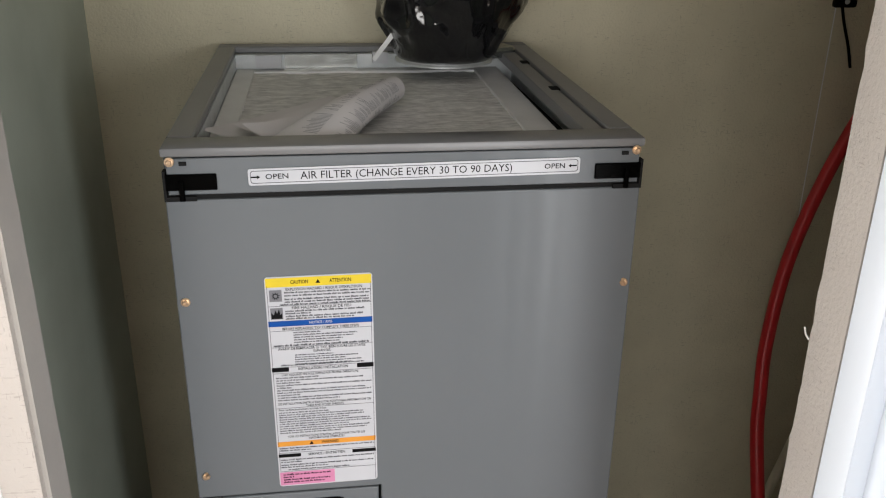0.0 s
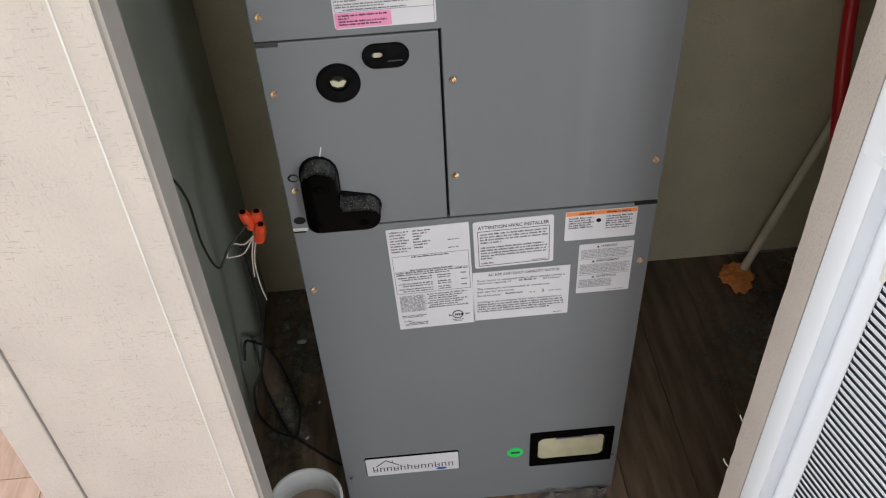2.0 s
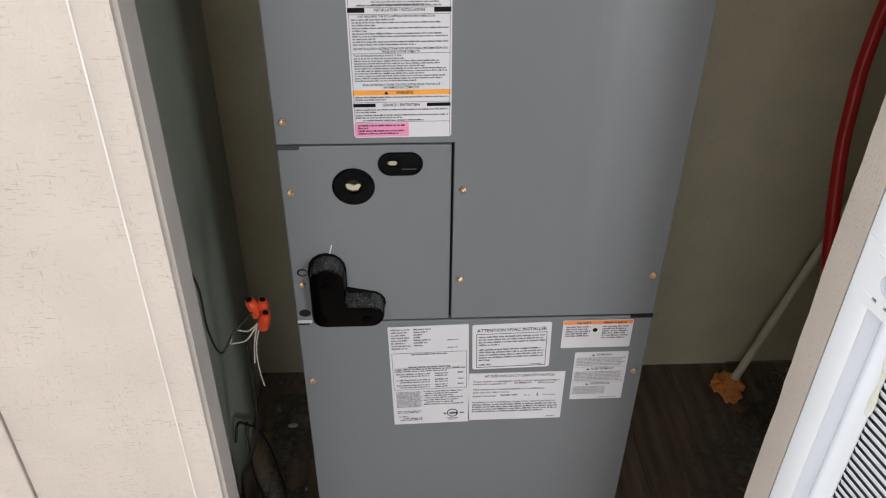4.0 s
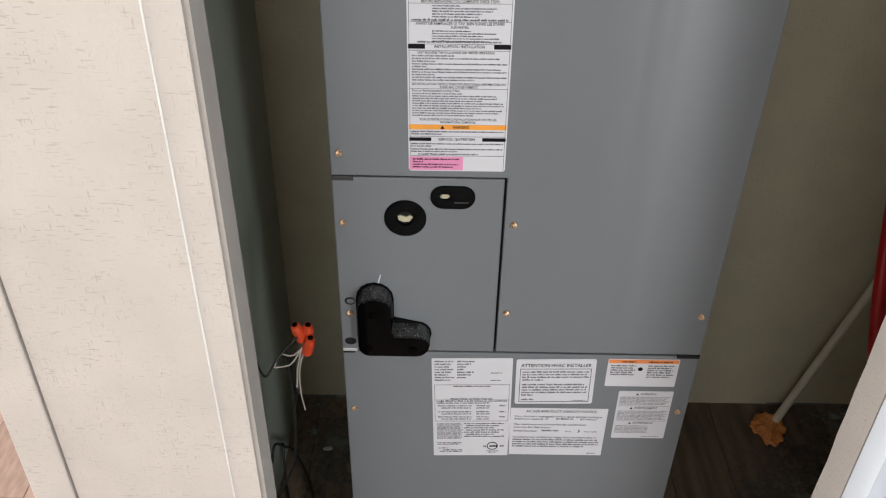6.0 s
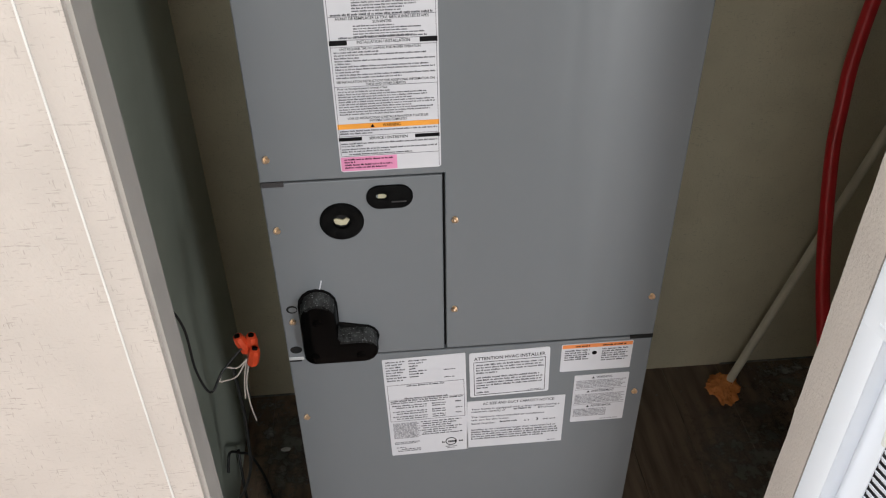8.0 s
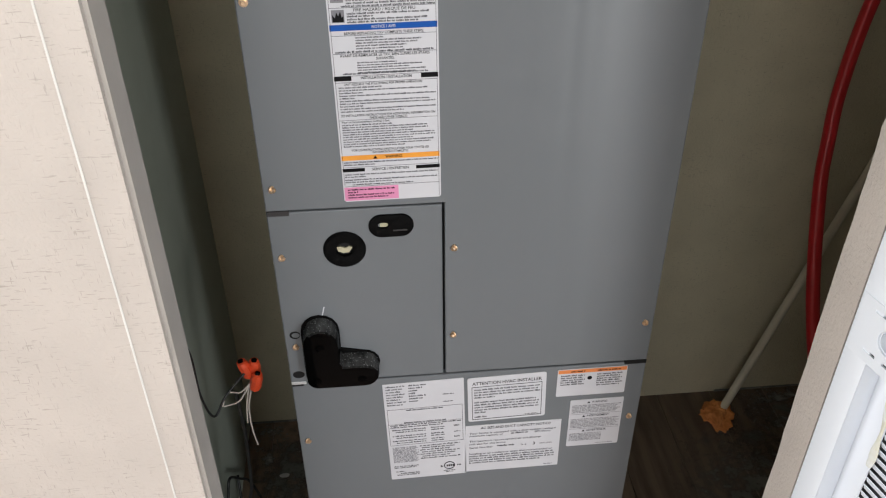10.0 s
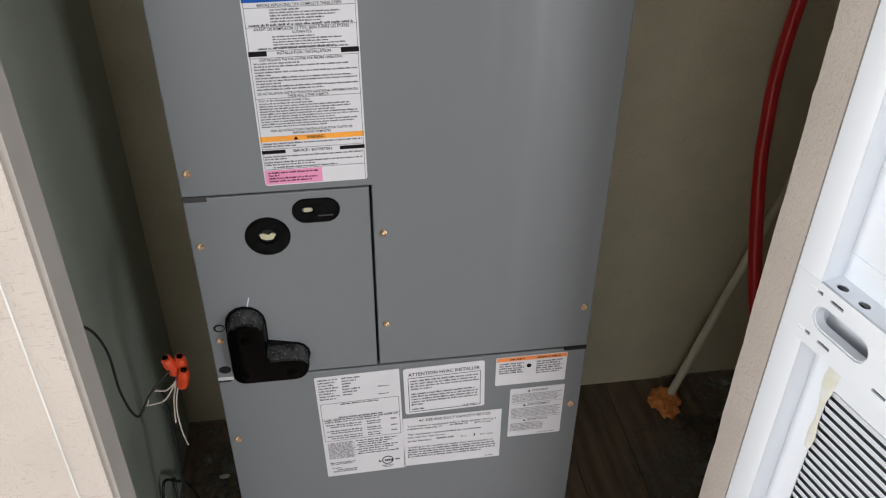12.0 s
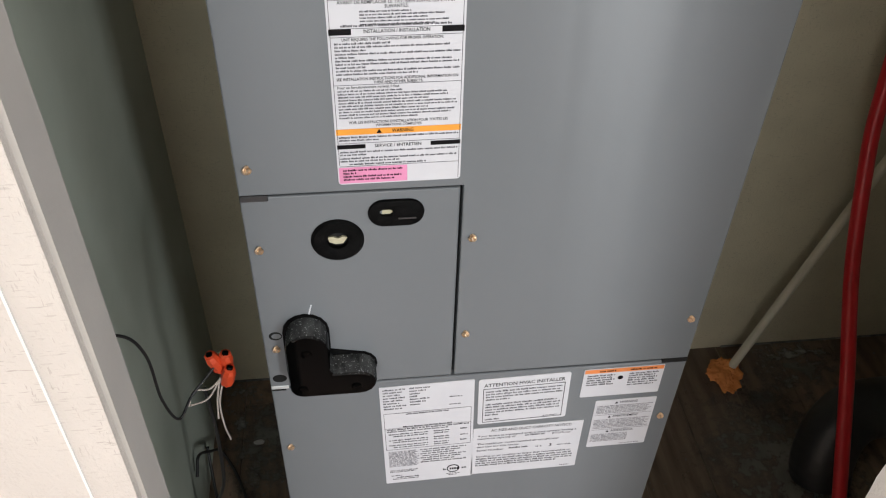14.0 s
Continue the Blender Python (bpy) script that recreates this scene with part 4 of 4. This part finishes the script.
part("rolled_page", rolled(640, 318, 0.0), M_SHEET, book, smooth=60)
part("inner_page", rolled(560, 300, -0.0035, 0.0, 0.99), M_SHEET, book, smooth=60)
part("loose_page", loose(0.107, 0.168, 0.010, 0.05, 0.98, 1), M_SHEET, book, "loose page with a lifted corner", smooth=60)
part("loose_page", loose(0.080, 0.128, 0.016, 0.08, 0.93, 5), M_SHEET, book, smooth=60)
part("loose_page", loose(0.060, 0.100, 0.022, 0.10, 1.0, 9), M_SHEET, book, smooth=60)
rng = random.Random(3)
bm = bmesh.new()
for k in range(70):
    u = 0.10 + 0.0125 * k
    if k in (9, 10, 24, 25, 38, 52, 53):
        continue
    for a0, a1 in ((62, 96), (100, 140 + rng.uniform(0, 24)), (168, 205)):
        if rng.random() < 0.18:
            continue
        a1 = a0 + (a1 - a0) * rng.uniform(0.4, 1.0)
        rows_ = []
        for n in range(7):
            for d in (0, 0.0032):
                rows_.append(bm.verts.new(roll_point(u + d, a0 + (a1 - a0) * n / 6, 0.0005)))
        for n in range(6):
            bm.faces.new((rows_[2 * n], rows_[2 * n + 1], rows_[2 * n + 3], rows_[2 * n + 2]))
tagged(part("small_print", bm, M_PALE_INK, book), kind="stuff")

duct = thing("flexible_duct", "flexible duct wrapped in glossy black film, on a metal collar", "duct", TIP @ pose(0.116, 0.566, TOP - 0.013))
part("collar", lathe([(0.0865, 0.0), (0.0865, 0.003), (0.084, 0.005), (0.080, 0.012), (0.076, 0.012), (0.076, 0.0)], 48, cap=False), M_ZINC, duct, "bright metal collar", smooth=40)
bm = lathe([(0.079, 0.006), (0.084, 0.007), (0.090, 0.014), (0.095, 0.030), (0.104, 0.052), (0.113, 0.078), (0.119, 0.11), (0.125, 0.16), (0.130, 0.24), (0.129, 0.34), (0.131, 0.48), (0.129, 0.62), (0.130, 0.80)], 72, cap=False)
bmesh.ops.subdivide_edges(bm, edges=list(bm.edges), cuts=2, use_grid_fill=True)
for v in bm.verts:
    a, zz = math.atan2(v.co.y, v.co.x), v.co.z
    fold = 0.012 * noise.noise(Vector((math.cos(a) * 3 + 2 * zz, math.sin(a) * 3, zz * 14))) + 0.010 * (1 - 2 * abs(noise.noise(Vector((math.cos(a) * 2.4 + zz * 9, math.sin(a) * 2.4 - zz * 7, zz * 18))))) + 0.0012 * noise.noise(Vector((math.cos(a) * 18, math.sin(a) * 18, zz * 90)))
    k = min(1.0, max(0.0, (zz - 0.012) / 0.06))
    v.co.x, v.co.y = v.co.x * (1 + k * 1.05 * fold / 0.11) + 0.09 * min(zz, 0.2), v.co.y * (1 + k * 1.05 * fold / 0.11)
part("film_wrap", bm, M_FILM, duct, "crumpled glossy black film", smooth=60)
part("strap_end", boxes((-0.004, 0.004, -0.0015, 0.0015, -0.03, 0.045)), M_CARD, duct, "loose grey strap end", m=pose(-0.108, -0.03, 0.03, 0, 38, 0))
part("foil_edge", boxes((-0.02, 0.045, -0.02, 0.02, 0, 0.022), bevel=0.008, seg=2), M_FOIL, duct, "crumpled clear film at the collar", m=pose(0.085, 0.01, 0.0, 0, 0, 25))

# ---- white louvred door, open ----
door = thing("louvre_door", "white metal louvred closet door standing open", "door", pose(0.348, FRONT - 0.004, 0.008, 0, 0, -76))
DW, DH, REC = 0.70, 2.03, 0.027
FL = 0.031
part("stile", boxes((0, FL, 0, 0.0022, 0.02, DH), (0, 0.002, 0.0022, REC + 0.004, 0.02, DH), (FL - 0.0018, FL, 0.0022, REC, 0.02, DH), bevel=0.0008, seg=2), M_WHITE, door, smooth=40)
part("stile", boxes((DW - FL, DW, 0, 0.0022, 0.02, DH), (DW - 0.002, DW, 0.0022, REC + 0.004, 0.02, DH), (DW - FL, DW - FL + 0.0018, 0.0022, REC, 0.02, DH), bevel=0.0008, seg=2), M_WHITE, door, smooth=40)
part("top_rail", boxes((FL, DW - FL, 0, REC + 0.004, DH - FL, DH), bevel=0.002), M_WHITE, door)
part("bottom_rail", boxes((FL, DW - FL, 0, REC + 0.004, 0.02, 0.02 + FL), bevel=0.002), M_WHITE, door)
part("upper_panel", boxes((0.002, DW - 0.002, REC, REC + 0.003, 1.20, DH - FL)), M_WHITE, door)
R0, R1 = 1.128, 1.201
slots = [round_rect(x, x + 0.016, zz, zz + 0.0035, 0.0005, 1) for zz in (1.1890, 1.1400) for x in (0.022, 0.048, 0.118, 0.144)]
rail = part("lock_rail", plate(rect(0.003, DW - 0.003, R0, R1), [round_rect(0.034, 0.103, 1.1525, 1.1800, 0.0136, 8)] + slots, -0.0008, 0.0018, 0.0004), M_WHITE, door, "white pressed rail with slots and a grip hole")
holes = []
for x in (0.046, 0.073, 0.142, 0.172):
    holes.append([(x + 0.0062 * math.cos(2 * math.pi * k / 20), 0.0125 + 0.0048 * math.sin(2 * math.pi * k / 20)) for k in range(20)])
bm = plate(rect(0.0022, DW - 0.0022, 0.001, REC + 0.001), holes, 0.0, 0.0015)
part("rail_shelf", bm, M_WHITE, rail, m=pose(0, 0, R1, -90, 0, 0))
part("rail_back", boxes((0.0022, DW - 0.0022, REC - 0.001, REC, R0 - 0.004, R1 + 0.028)), M_WHITE, rail)
part("rail_underside", boxes((0.0022, DW - 0.0022, 0.0024, REC - 0.001, R0, R0 + 0.0015)), M_WHITE, rail)
# dark strips behind slots and holes, painting the shade within the rail
part("rail_shade_strips", boxes((0.012, 0.34, 0.004, 0.008, 1.1855, 1.1955), (0.012, 0.34, 0.004, 0.008, 1.1365, 1.1465), (0.012, 0.34, 0.0085, 0.022, R1 - 0.012, R1 - 0.010)), M_HOLE_SHADE, rail, "dark strips standing in for the shade inside the rail")
g_out, g_in = round_rect(0.034, 0.103, 1.1525, 1.1800, 0.0136, 8), round_rect(0.0352, 0.1018, 1.1537, 1.1788, 0.0124, 8)
part("grip_lip", plate(g_out, [g_in], 0.0019, 0.012), M_WHITE, rail, smooth=40)
COLS = [(0.060 + 0.150 * n, 0.060 + 0.150 * n + 0.129) for n in range(4)]
LZ0, LZ1, PITCH = 0.16, 1.079, 0.0113
part("lower_panel", plate(rect(0.002, DW - 0.002, 0.05, R0), [rect(a, b, LZ0, LZ1) for a, b in COLS], REC, REC + 0.002), M_WHITE, door)
# flat dark sheet in place of the shade behind the slats
part("backing", boxes((FL + 0.01, DW - FL - 0.01, REC + 0.016, REC + 0.018, 0.06, R0 - 0.01)), M_HOLE_SHADE, door, "dark sheet standing in for the shade behind the louvres")
slat = bmesh.new()
box(slat, 0, 0.129, -0.0006, 0.0006, -0.0046, 0.0046)
slat_me = mesh_of("slat", slat, M_WHITE)
count = int((LZ1 - LZ0) / PITCH)
for n, (a, b) in enumerate(COLS[:3]):
    for k in range(count):
        ob = new("slat", slat_me)
        ob.parent = door
        ob.matrix_local = pose(a, REC + 0.004, LZ1 - 0.008 - PITCH * k, 22, 0, 0)
rest = bmesh.new()
for k in range(count):
    bmesh.ops.create_cube(rest, size=1.0, matrix=pose((COLS[3][0] + COLS[3][1]) / 2, REC + 0.004, LZ1 - 0.008 - PITCH * k, 22, 0, 0) @ Matrix.Diagonal((0.129, 0.0012, 0.0092, 1)))
tagged(part("slats_far", rest, M_WHITE, door), kind="stuff")
bm = bmesh.new()
bmesh.ops.create_grid(bm, x_segments=14, y_segments=28, size=0.5)
for v in bm.verts:
    s, q = v.co.x + 0.5, v.co.y + 0.5
    mid = 0.058 - 0.010 * (1 - q) * q * 4 * (q - 0.2) + 0.006 * q * q
    half = 0.0035 + 0.010 * q * q * q + 0.002 * math.sin(q * 12)
    v.co = (mid + (s - 0.5) * 2 * half, REC - 0.0012 * (1 - (2 * s - 1) ** 2) + 0.0004 * noise.noise(Vector((s * 6, q * 20, 0))), 0.990 + q * 0.136)
part("glue_smear", bm, M_GLUE, door, "dried yellowish glue smear", smooth=60)

# ---- closet: pipes ----
hose = thing("red_water_pipe", "red plastic water pipe hanging in a loose bow", "pipe", pose(0.81, 0.10, 0))
part("pipe", tube(bmesh.new(), [(-0.028, -0.071, 0.00), (-0.030, 0.039, 0.20), (-0.033, 0.149, 0.40), (-0.041, 0.258, 0.60), (-0.033, 0.356, 0.80), (-0.021, 0.397, 0.90), (-0.004, 0.434, 1.00), (0.037, 0.479, 1.15), (0.097, 0.511, 1.30), (0.171, 0.532, 1.45), (0.255, 0.540, 1.60), (0.340, 0.540, 1.72)], 0.0142, 20, 10), M_RED, hose, smooth=60)
drain = thing("drain_pipe", "cream plastic pipe leaning up from the floor", "pipe", pose(0.761, 0.597, 0))
part("pipe", tube(bmesh.new(), [(0, 0, 0.0), (0.1195, -0.003, 0.45), (0.3586, -0.010, 1.35)], 0.0108, 18, 6), M_PVC, drain, smooth=60)
foam = thing("foam_seal", "rough orange foam seal round the drain pipe", "foam", pose(0.756, 0.598, 0))
bm = bmesh.new()
bmesh.ops.create_icosphere(bm, subdivisions=5, radius=1.0)
for v in bm.verts:
    p = v.co.copy()
    r = 1 + 0.42 * noise.noise(p * 1.4 + Vector((4, 1, 2))) + 0.22 * noise.noise(p * 3.7) + 0.14 * noise.noise(p * 9)
    v.co = (p.x * 0.040 * r, (p.y * 0.037 - (0.030 * max(0.0, -p.y) ** 4 if abs(p.x) < 0.5 else 0.0)) * r, max(p.z * 0.030 * r + 0.008, 0.0))
part("foam_lump", bm, M_FOAM, foam, smooth=60)
bend = thing("black_hose", "thick black hose bending over at the floor", "hose", pose(0.880, 0.335, 0))
part("hose_body", tube(bmesh.new(), [(-0.01, -0.05, 0.0), (-0.01, -0.03, 0.06), (0.02, 0.0, 0.12), (0.09, 0.02, 0.145), (0.27, 0.03, 0.13)], 0.068, 28, 24, 0.004, 0.02), M_HOSE, bend, smooth=40)

clamp = thing("pipe_hanger", "small black strap hanger with a screw on the closet wall", "hanger", pose(0.936, NORTH, 1.672))
part("clamp", boxes((-0.024, 0.024, -0.016, 0.0, -0.006, 0.018), bevel=0.005, seg=2), M_BLACK, clamp)
part("strap", tube(bmesh.new(), [(-0.02, -0.012, 0.10), (-0.012, -0.014, 0.02), (0.002, -0.012, -0.03), (0.022, -0.011, -0.08), (0.036, -0.011, -0.125)], 0.003, 8), M_BLACK, clamp)
part("screw_head", lathe([(0.005, 0), (0.005, 0.002), (0.003, 0.003)], 12), M_ZINC, clamp, m=pose(0.0, -0.016, 0.006, 90, 0, 0))

# ---- closet: wires ----
cable = thing("black_cable", "black cable with white wire ends and orange connectors", "cable", pose(-0.42, 0.0, 0))
part("sheath", tube(bmesh.new(), [(-0.108, -0.16, 1.03), (-0.06, -0.10, 1.01), (-0.018, -0.03, 0.95), (-0.004, 0.0, 0.88), (-0.008, 0.02, 0.77), (0.0, 0.04, 0.70), (0.020, 0.06, 0.725), (0.05, 0.09, 0.745)], 0.0020, 10), M_WIRE, cable, smooth=60)
part("sheath", tube(bmesh.new(), [(0.028, 0.10, 0.69), (0.026, 0.115, 0.58), (0.022, 0.12, 0.50), (0.012, 0.13, 0.40), (-0.02, 0.17, 0.28), (-0.06, 0.22, 0.16), (-0.075, 0.255, 0.03), (-0.04, 0.225, 0.006), (0.003, 0.202, 0.005), (0.064, 0.154, 0.005), (0.111, 0.119, 0.005), (0.15, 0.10, 0.005)], 0.0030, 10), M_WIRE, cable, smooth=60)
part("sheath", tube(bmesh.new(), [(-0.086, 0.305, 0.17), (-0.080, 0.330, 0.205), (-0.076, 0.40, 0.12), (-0.068, 0.45, 0.05), (-0.040, 0.42, 0.018), (-0.014, 0.358, 0.012), (0.014, 0.275, 0.010), (0.006, 0.194, 0.010), (-0.042, 0.284, 0.014), (-0.068, 0.338, 0.03), (-0.080, 0.39, 0.07), (-0.085, 0.42, 0.11)], 0.0032, 10), M_WIRE, cable, smooth=60)
part("wire", tube(bmesh.new(), [(0.055, 0.092, 0.718), (0.040, 0.08, 0.712), (0.022, 0.066, 0.726), (0.012, 0.058, 0.704)], 0.0014, 6), M_CORE, cable, "bare white wire")
part("wire", tube(bmesh.new(), [(0.055, 0.092, 0.718), (0.036, 0.078, 0.694), (0.014, 0.060, 0.702)], 0.0014, 6), M_CORE, cable, "bare white wire")
part("wire", tube(bmesh.new(), [(0.055, 0.092, 0.72), (0.044, 0.095, 0.67), (0.038, 0.098, 0.62)], 0.0014, 6), M_CORE, cable, "bare white wire")
part("wire", tube(bmesh.new(), [(0.060, 0.092, 0.72), (0.046, 0.096, 0.66), (0.044, 0.10, 0.60), (0.046, 0.11, 0.55)], 0.0014, 6), M_CORE, cable, "bare white wire")
for dx, dy, dz, tilt in ((0.052, 0.098, 0.748, -14), (0.066, 0.102, 0.744, 6), (0.067, 0.092, 0.724, 14)):
    nut = part("connector", lathe([(0.0085, -0.020), (0.0102, -0.016), (0.0102, 0.010), (0.0082, 0.020), (0.003, 0.022)], 8), M_NUT, cable, "orange plastic connector", m=pose(dx, dy, dz, 10, tilt, 0))
    part("connector_tip", boxes((-0.0045, 0.0045, -0.004, 0.004, 0.019, 0.025), bevel=0.002), M_BLACK, nut)

# ---- closet floor: pail and scraps ----
pail = thing("plastic_pail", "white plastic pail half full of tan liquid", "pail", pose(-0.348, -0.088, 0))
part("pail_body", lathe([(0.056, 0.0), (0.058, 0.004), (0.067, 0.150), (0.068, 0.190), (0.0715, 0.191), (0.0715, 0.199), (0.069, 0.201), (0.0655, 0.200), (0.0640, 0.150), (0.055, 0.006), (0.0, 0.006)], 48, cap=False), M_PAIL, pail, smooth=40)
part("liquid", lathe([(0.0635, 0.135), (0.06, 0.1365), (0.0, 0.137)], 40, cap=False), M_MUD, pail, "tan muddy liquid", smooth=40)
part("inner_ring", lathe([(0.0665, 0.158), (0.0635, 0.159), (0.0635, 0.161), (0.0665, 0.162)], 40, cap=False), M_PAIL, pail)

scrap = thing("plastic_scrap", "crumpled clear plastic scrap on the floor", "scrap", pose(0.19, -0.03, 0))
bm = bmesh.new()
bmesh.ops.create_grid(bm, x_segments=26, y_segments=14, size=0.5)
for v in bm.verts:
    x, y = v.co.x, v.co.y
    hgt = 0.010 + 0.020 * noise.noise(Vector((x * 5, y * 6, 1))) + 0.012 * noise.noise(Vector((x * 14, y * 14, 5)))
    v.co = (x * 0.15 + 0.012 * noise.noise(Vector((y * 4, 2, 0))), y * 0.07 + 0.012 * noise.noise(Vector((x * 5, 7, 0))), max(0.0015, hgt))
part("film", bm, M_CLEAR, scrap)


def dust_patch(x, y, w, d, seed, material=M_DUST, h=0.004):
    ob = thing("dust_patch", "grey dust and debris on the closet floor", "dust", pose(x, y, 0), "stuff")
    bm = bmesh.new()
    r = random.Random(seed)
    for _ in range(170):
        a, q = r.uniform(0, 6.28), math.sqrt(r.random())
        s = 0.0005 + 0.0028 * r.random() ** 2.5
        bmesh.ops.create_icosphere(bm, subdivisions=1, radius=1.0, matrix=pose(w * q * math.cos(a), d * q * math.sin(a), h * 0.25, 0, 0, r.uniform(0, 90)) @ Matrix.Diagonal((s * r.uniform(0.6, 2), s, h * r.uniform(0.1, 0.3), 1)))
    part("grains", bm, material, ob)
    return ob


def dust_mat(name, base, lo, seed):
    """Dust that covers its support in patches and lets it show between them, thinning out to the rim of a unit disc."""
    m = mat(name, base, 0.9, second=tuple(c * 0.6 for c in base), scale=3)
    nt = m.node_tree
    nd, ln = nt.nodes, nt.links
    tc, geo = nd.new("ShaderNodeTexCoord"), nd.new("ShaderNodeNewGeometry")
    far = nd.new("ShaderNodeVectorMath")
    far.operation = "LENGTH"
    ln.new(tc.outputs["Object"], far.inputs[0])
    add = nd.new("ShaderNodeVectorMath")
    add.inputs[1].default_value = (seed, seed, seed)
    ln.new(geo.outputs["Position"], add.inputs[0])
    n = nd.new("ShaderNodeTexNoise")
    n.inputs["Scale"].default_value, n.inputs["Detail"].default_value, n.inputs["Roughness"].default_value = 26.0, 9, 0.68
    ln.new(add.outputs[0], n.inputs["Vector"])
    less = nd.new("ShaderNodeMath")
    less.operation = "MULTIPLY_ADD"
    less.inputs[1].default_value = -0.26
    ln.new(far.outputs["Value"], less.inputs[0])
    ln.new(n.outputs["Fac"], less.inputs[2])
    cut = nd.new("ShaderNodeMapRange")
    cut.inputs["From Min"].default_value, cut.inputs["From Max"].default_value, cut.inputs["To Max"].default_value = lo, lo + 0.22, 0.9
    ln.new(less.outputs[0], cut.inputs["Value"])
    ln.new(cut.outputs[0], nd["Principled BSDF"].inputs["Alpha"])
    return m


M_FILMDUST = dust_mat("thin_grey_dust", (0.23, 0.225, 0.20), 0.28, 2.0)
M_PALEDUST = dust_mat("pale_plaster_dust", (0.50, 0.51, 0.47), 0.32, 5.0)


def dust_film(x, y, w, d, material):
    """A thin film of dust lying on the floor."""
    ob = thing("dust_film", "smeared grey dust on the dark closet floor", "dust", pose(x, y, 0.0012) @ Matrix.Diagonal((w / 2, d / 2, 1, 1)), "stuff")
    bm = bmesh.new()
    bmesh.ops.create_circle(bm, cap_ends=True, segments=40, radius=1.0)
    part("film", bm, material, ob)


dust_film(-0.405, 0.50, 0.20, 0.36, M_FILMDUST)
dust_film(-0.43, 0.24, 0.15, 0.30, M_FILMDUST)
dust_film(-0.452, 0.550, 0.06, 0.15, M_PALEDUST)
dust_film(-0.42, 0.42, 0.08, 0.16, M_PALEDUST)
dust_film(-0.455, 0.655, 0.11, 0.06, M_PALEDUST)
dust_film(0.95, 0.60, 0.34, 0.17, M_FILMDUST)
dust_film(0.98, 0.652, 0.36, 0.07, M_PALEDUST)
dust_film(0.90, 0.56, 0.14, 0.10, M_PALEDUST)
dust_film(0.83, 0.50, 0.20, 0.18, M_FILMDUST)
# broad film: dust, and grey that also lightens the too dark floor here
dust_film(0.80, 0.32, 0.50, 0.62, M_FILMDUST)
dust_patch(-0.46, 0.63, 0.06, 0.05, 1)
dust_patch(-0.40, 0.45, 0.08, 0.14, 2, M_DUST, 0.003)
dust_patch(0.88, 0.64, 0.12, 0.05, 3)
dust_patch(-0.41, 0.28, 0.035, 0.10, 5, M_DUST, 0.0015)
for n, (x, y, s) in enumerate(((-0.41, 0.50, 0.013), (-0.385, 0.20, 0.006), (-0.36, 0.30, 0.005), (-0.30, -0.03, 0.010), (0.33, -0.15, 0.006), (-0.345, 0.08, 0.005))):
    ob = thing("white_scrap", "small white scrap lying on the closet floor", "scrap", pose(x, y, 0, 0, 0, 40 * n), "", "white scraps")
    bm = bmesh.new()
    bmesh.ops.create_icosphere(bm, subdivisions=2, radius=1.0)
    for v in bm.verts:
        p = v.co.copy()
        v.co = Vector((p.x * s, p.y * s * 0.5, max(0.0, p.z * s * 0.3 + s * 0.2))) * (1 + 0.5 * noise.noise(p * 2 + Vector((n, 0, 0))))
        v.co.z = max(v.co.z, 0.0)
    part("scrap_body", bm, M_WHITEBIT, ob)

# torn fibres along the cut edge of the opening
for n, (zz, dz, dx) in enumerate(((1.47, 0.010, 0.002), (0.62, 0.005, 0.002), (0.505, 0.012, 0.007))):
    ob = tagged(part("trim_torn_edge", tube(bmesh.new(), [(RIGHT, BACK + 0.001, zz), (RIGHT - dx * 0.6, BACK + 0.006, zz + dz * 0.4), (RIGHT - dx, BACK + 0.008, zz + dz)], 0.0009, 6, 4), M_WHITEBIT), "torn white paper fibre on the cut wallboard edge", "", "", "structure")

# ---- floor planks ----
PW, PL = 0.152, 1.22
rng = random.Random(21)
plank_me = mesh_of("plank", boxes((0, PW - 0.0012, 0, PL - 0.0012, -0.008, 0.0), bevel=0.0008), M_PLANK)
x = -0.60
while x < 1.3:
    y = BACK + 0.03 - rng.uniform(0.0, 0.5)
    while y < 0.74:
        y0, y1 = max(y, BACK - 0.028), min(y + PL, 0.745)
        ob = new("plank", plank_me)
        ob.parent = floor
        ob.matrix_local = Matrix.Translation((x, y0, 0)) @ Matrix.Diagonal((1, (y1 - y0) / PL, 1, 1))
        y += PL
    x += PW
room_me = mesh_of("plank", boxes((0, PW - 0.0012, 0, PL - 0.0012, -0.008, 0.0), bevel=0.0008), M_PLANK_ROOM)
x = -2.80
while x < 2.0:
    y = -3.0 - rng.uniform(0, 1.0)
    stop = BACK - 0.03 if x > -0.62 else 0.745
    while y < stop:
        y0, y1 = max(y, -3.0), min(y + PL, stop)
        ob = new("plank", room_me)
        ob.parent = floor
        ob.matrix_local = Matrix.Translation((x, y0, 0)) @ Matrix.Diagonal((1, (y1 - y0) / PL, 1, 1))
        y += PL
    x += PW
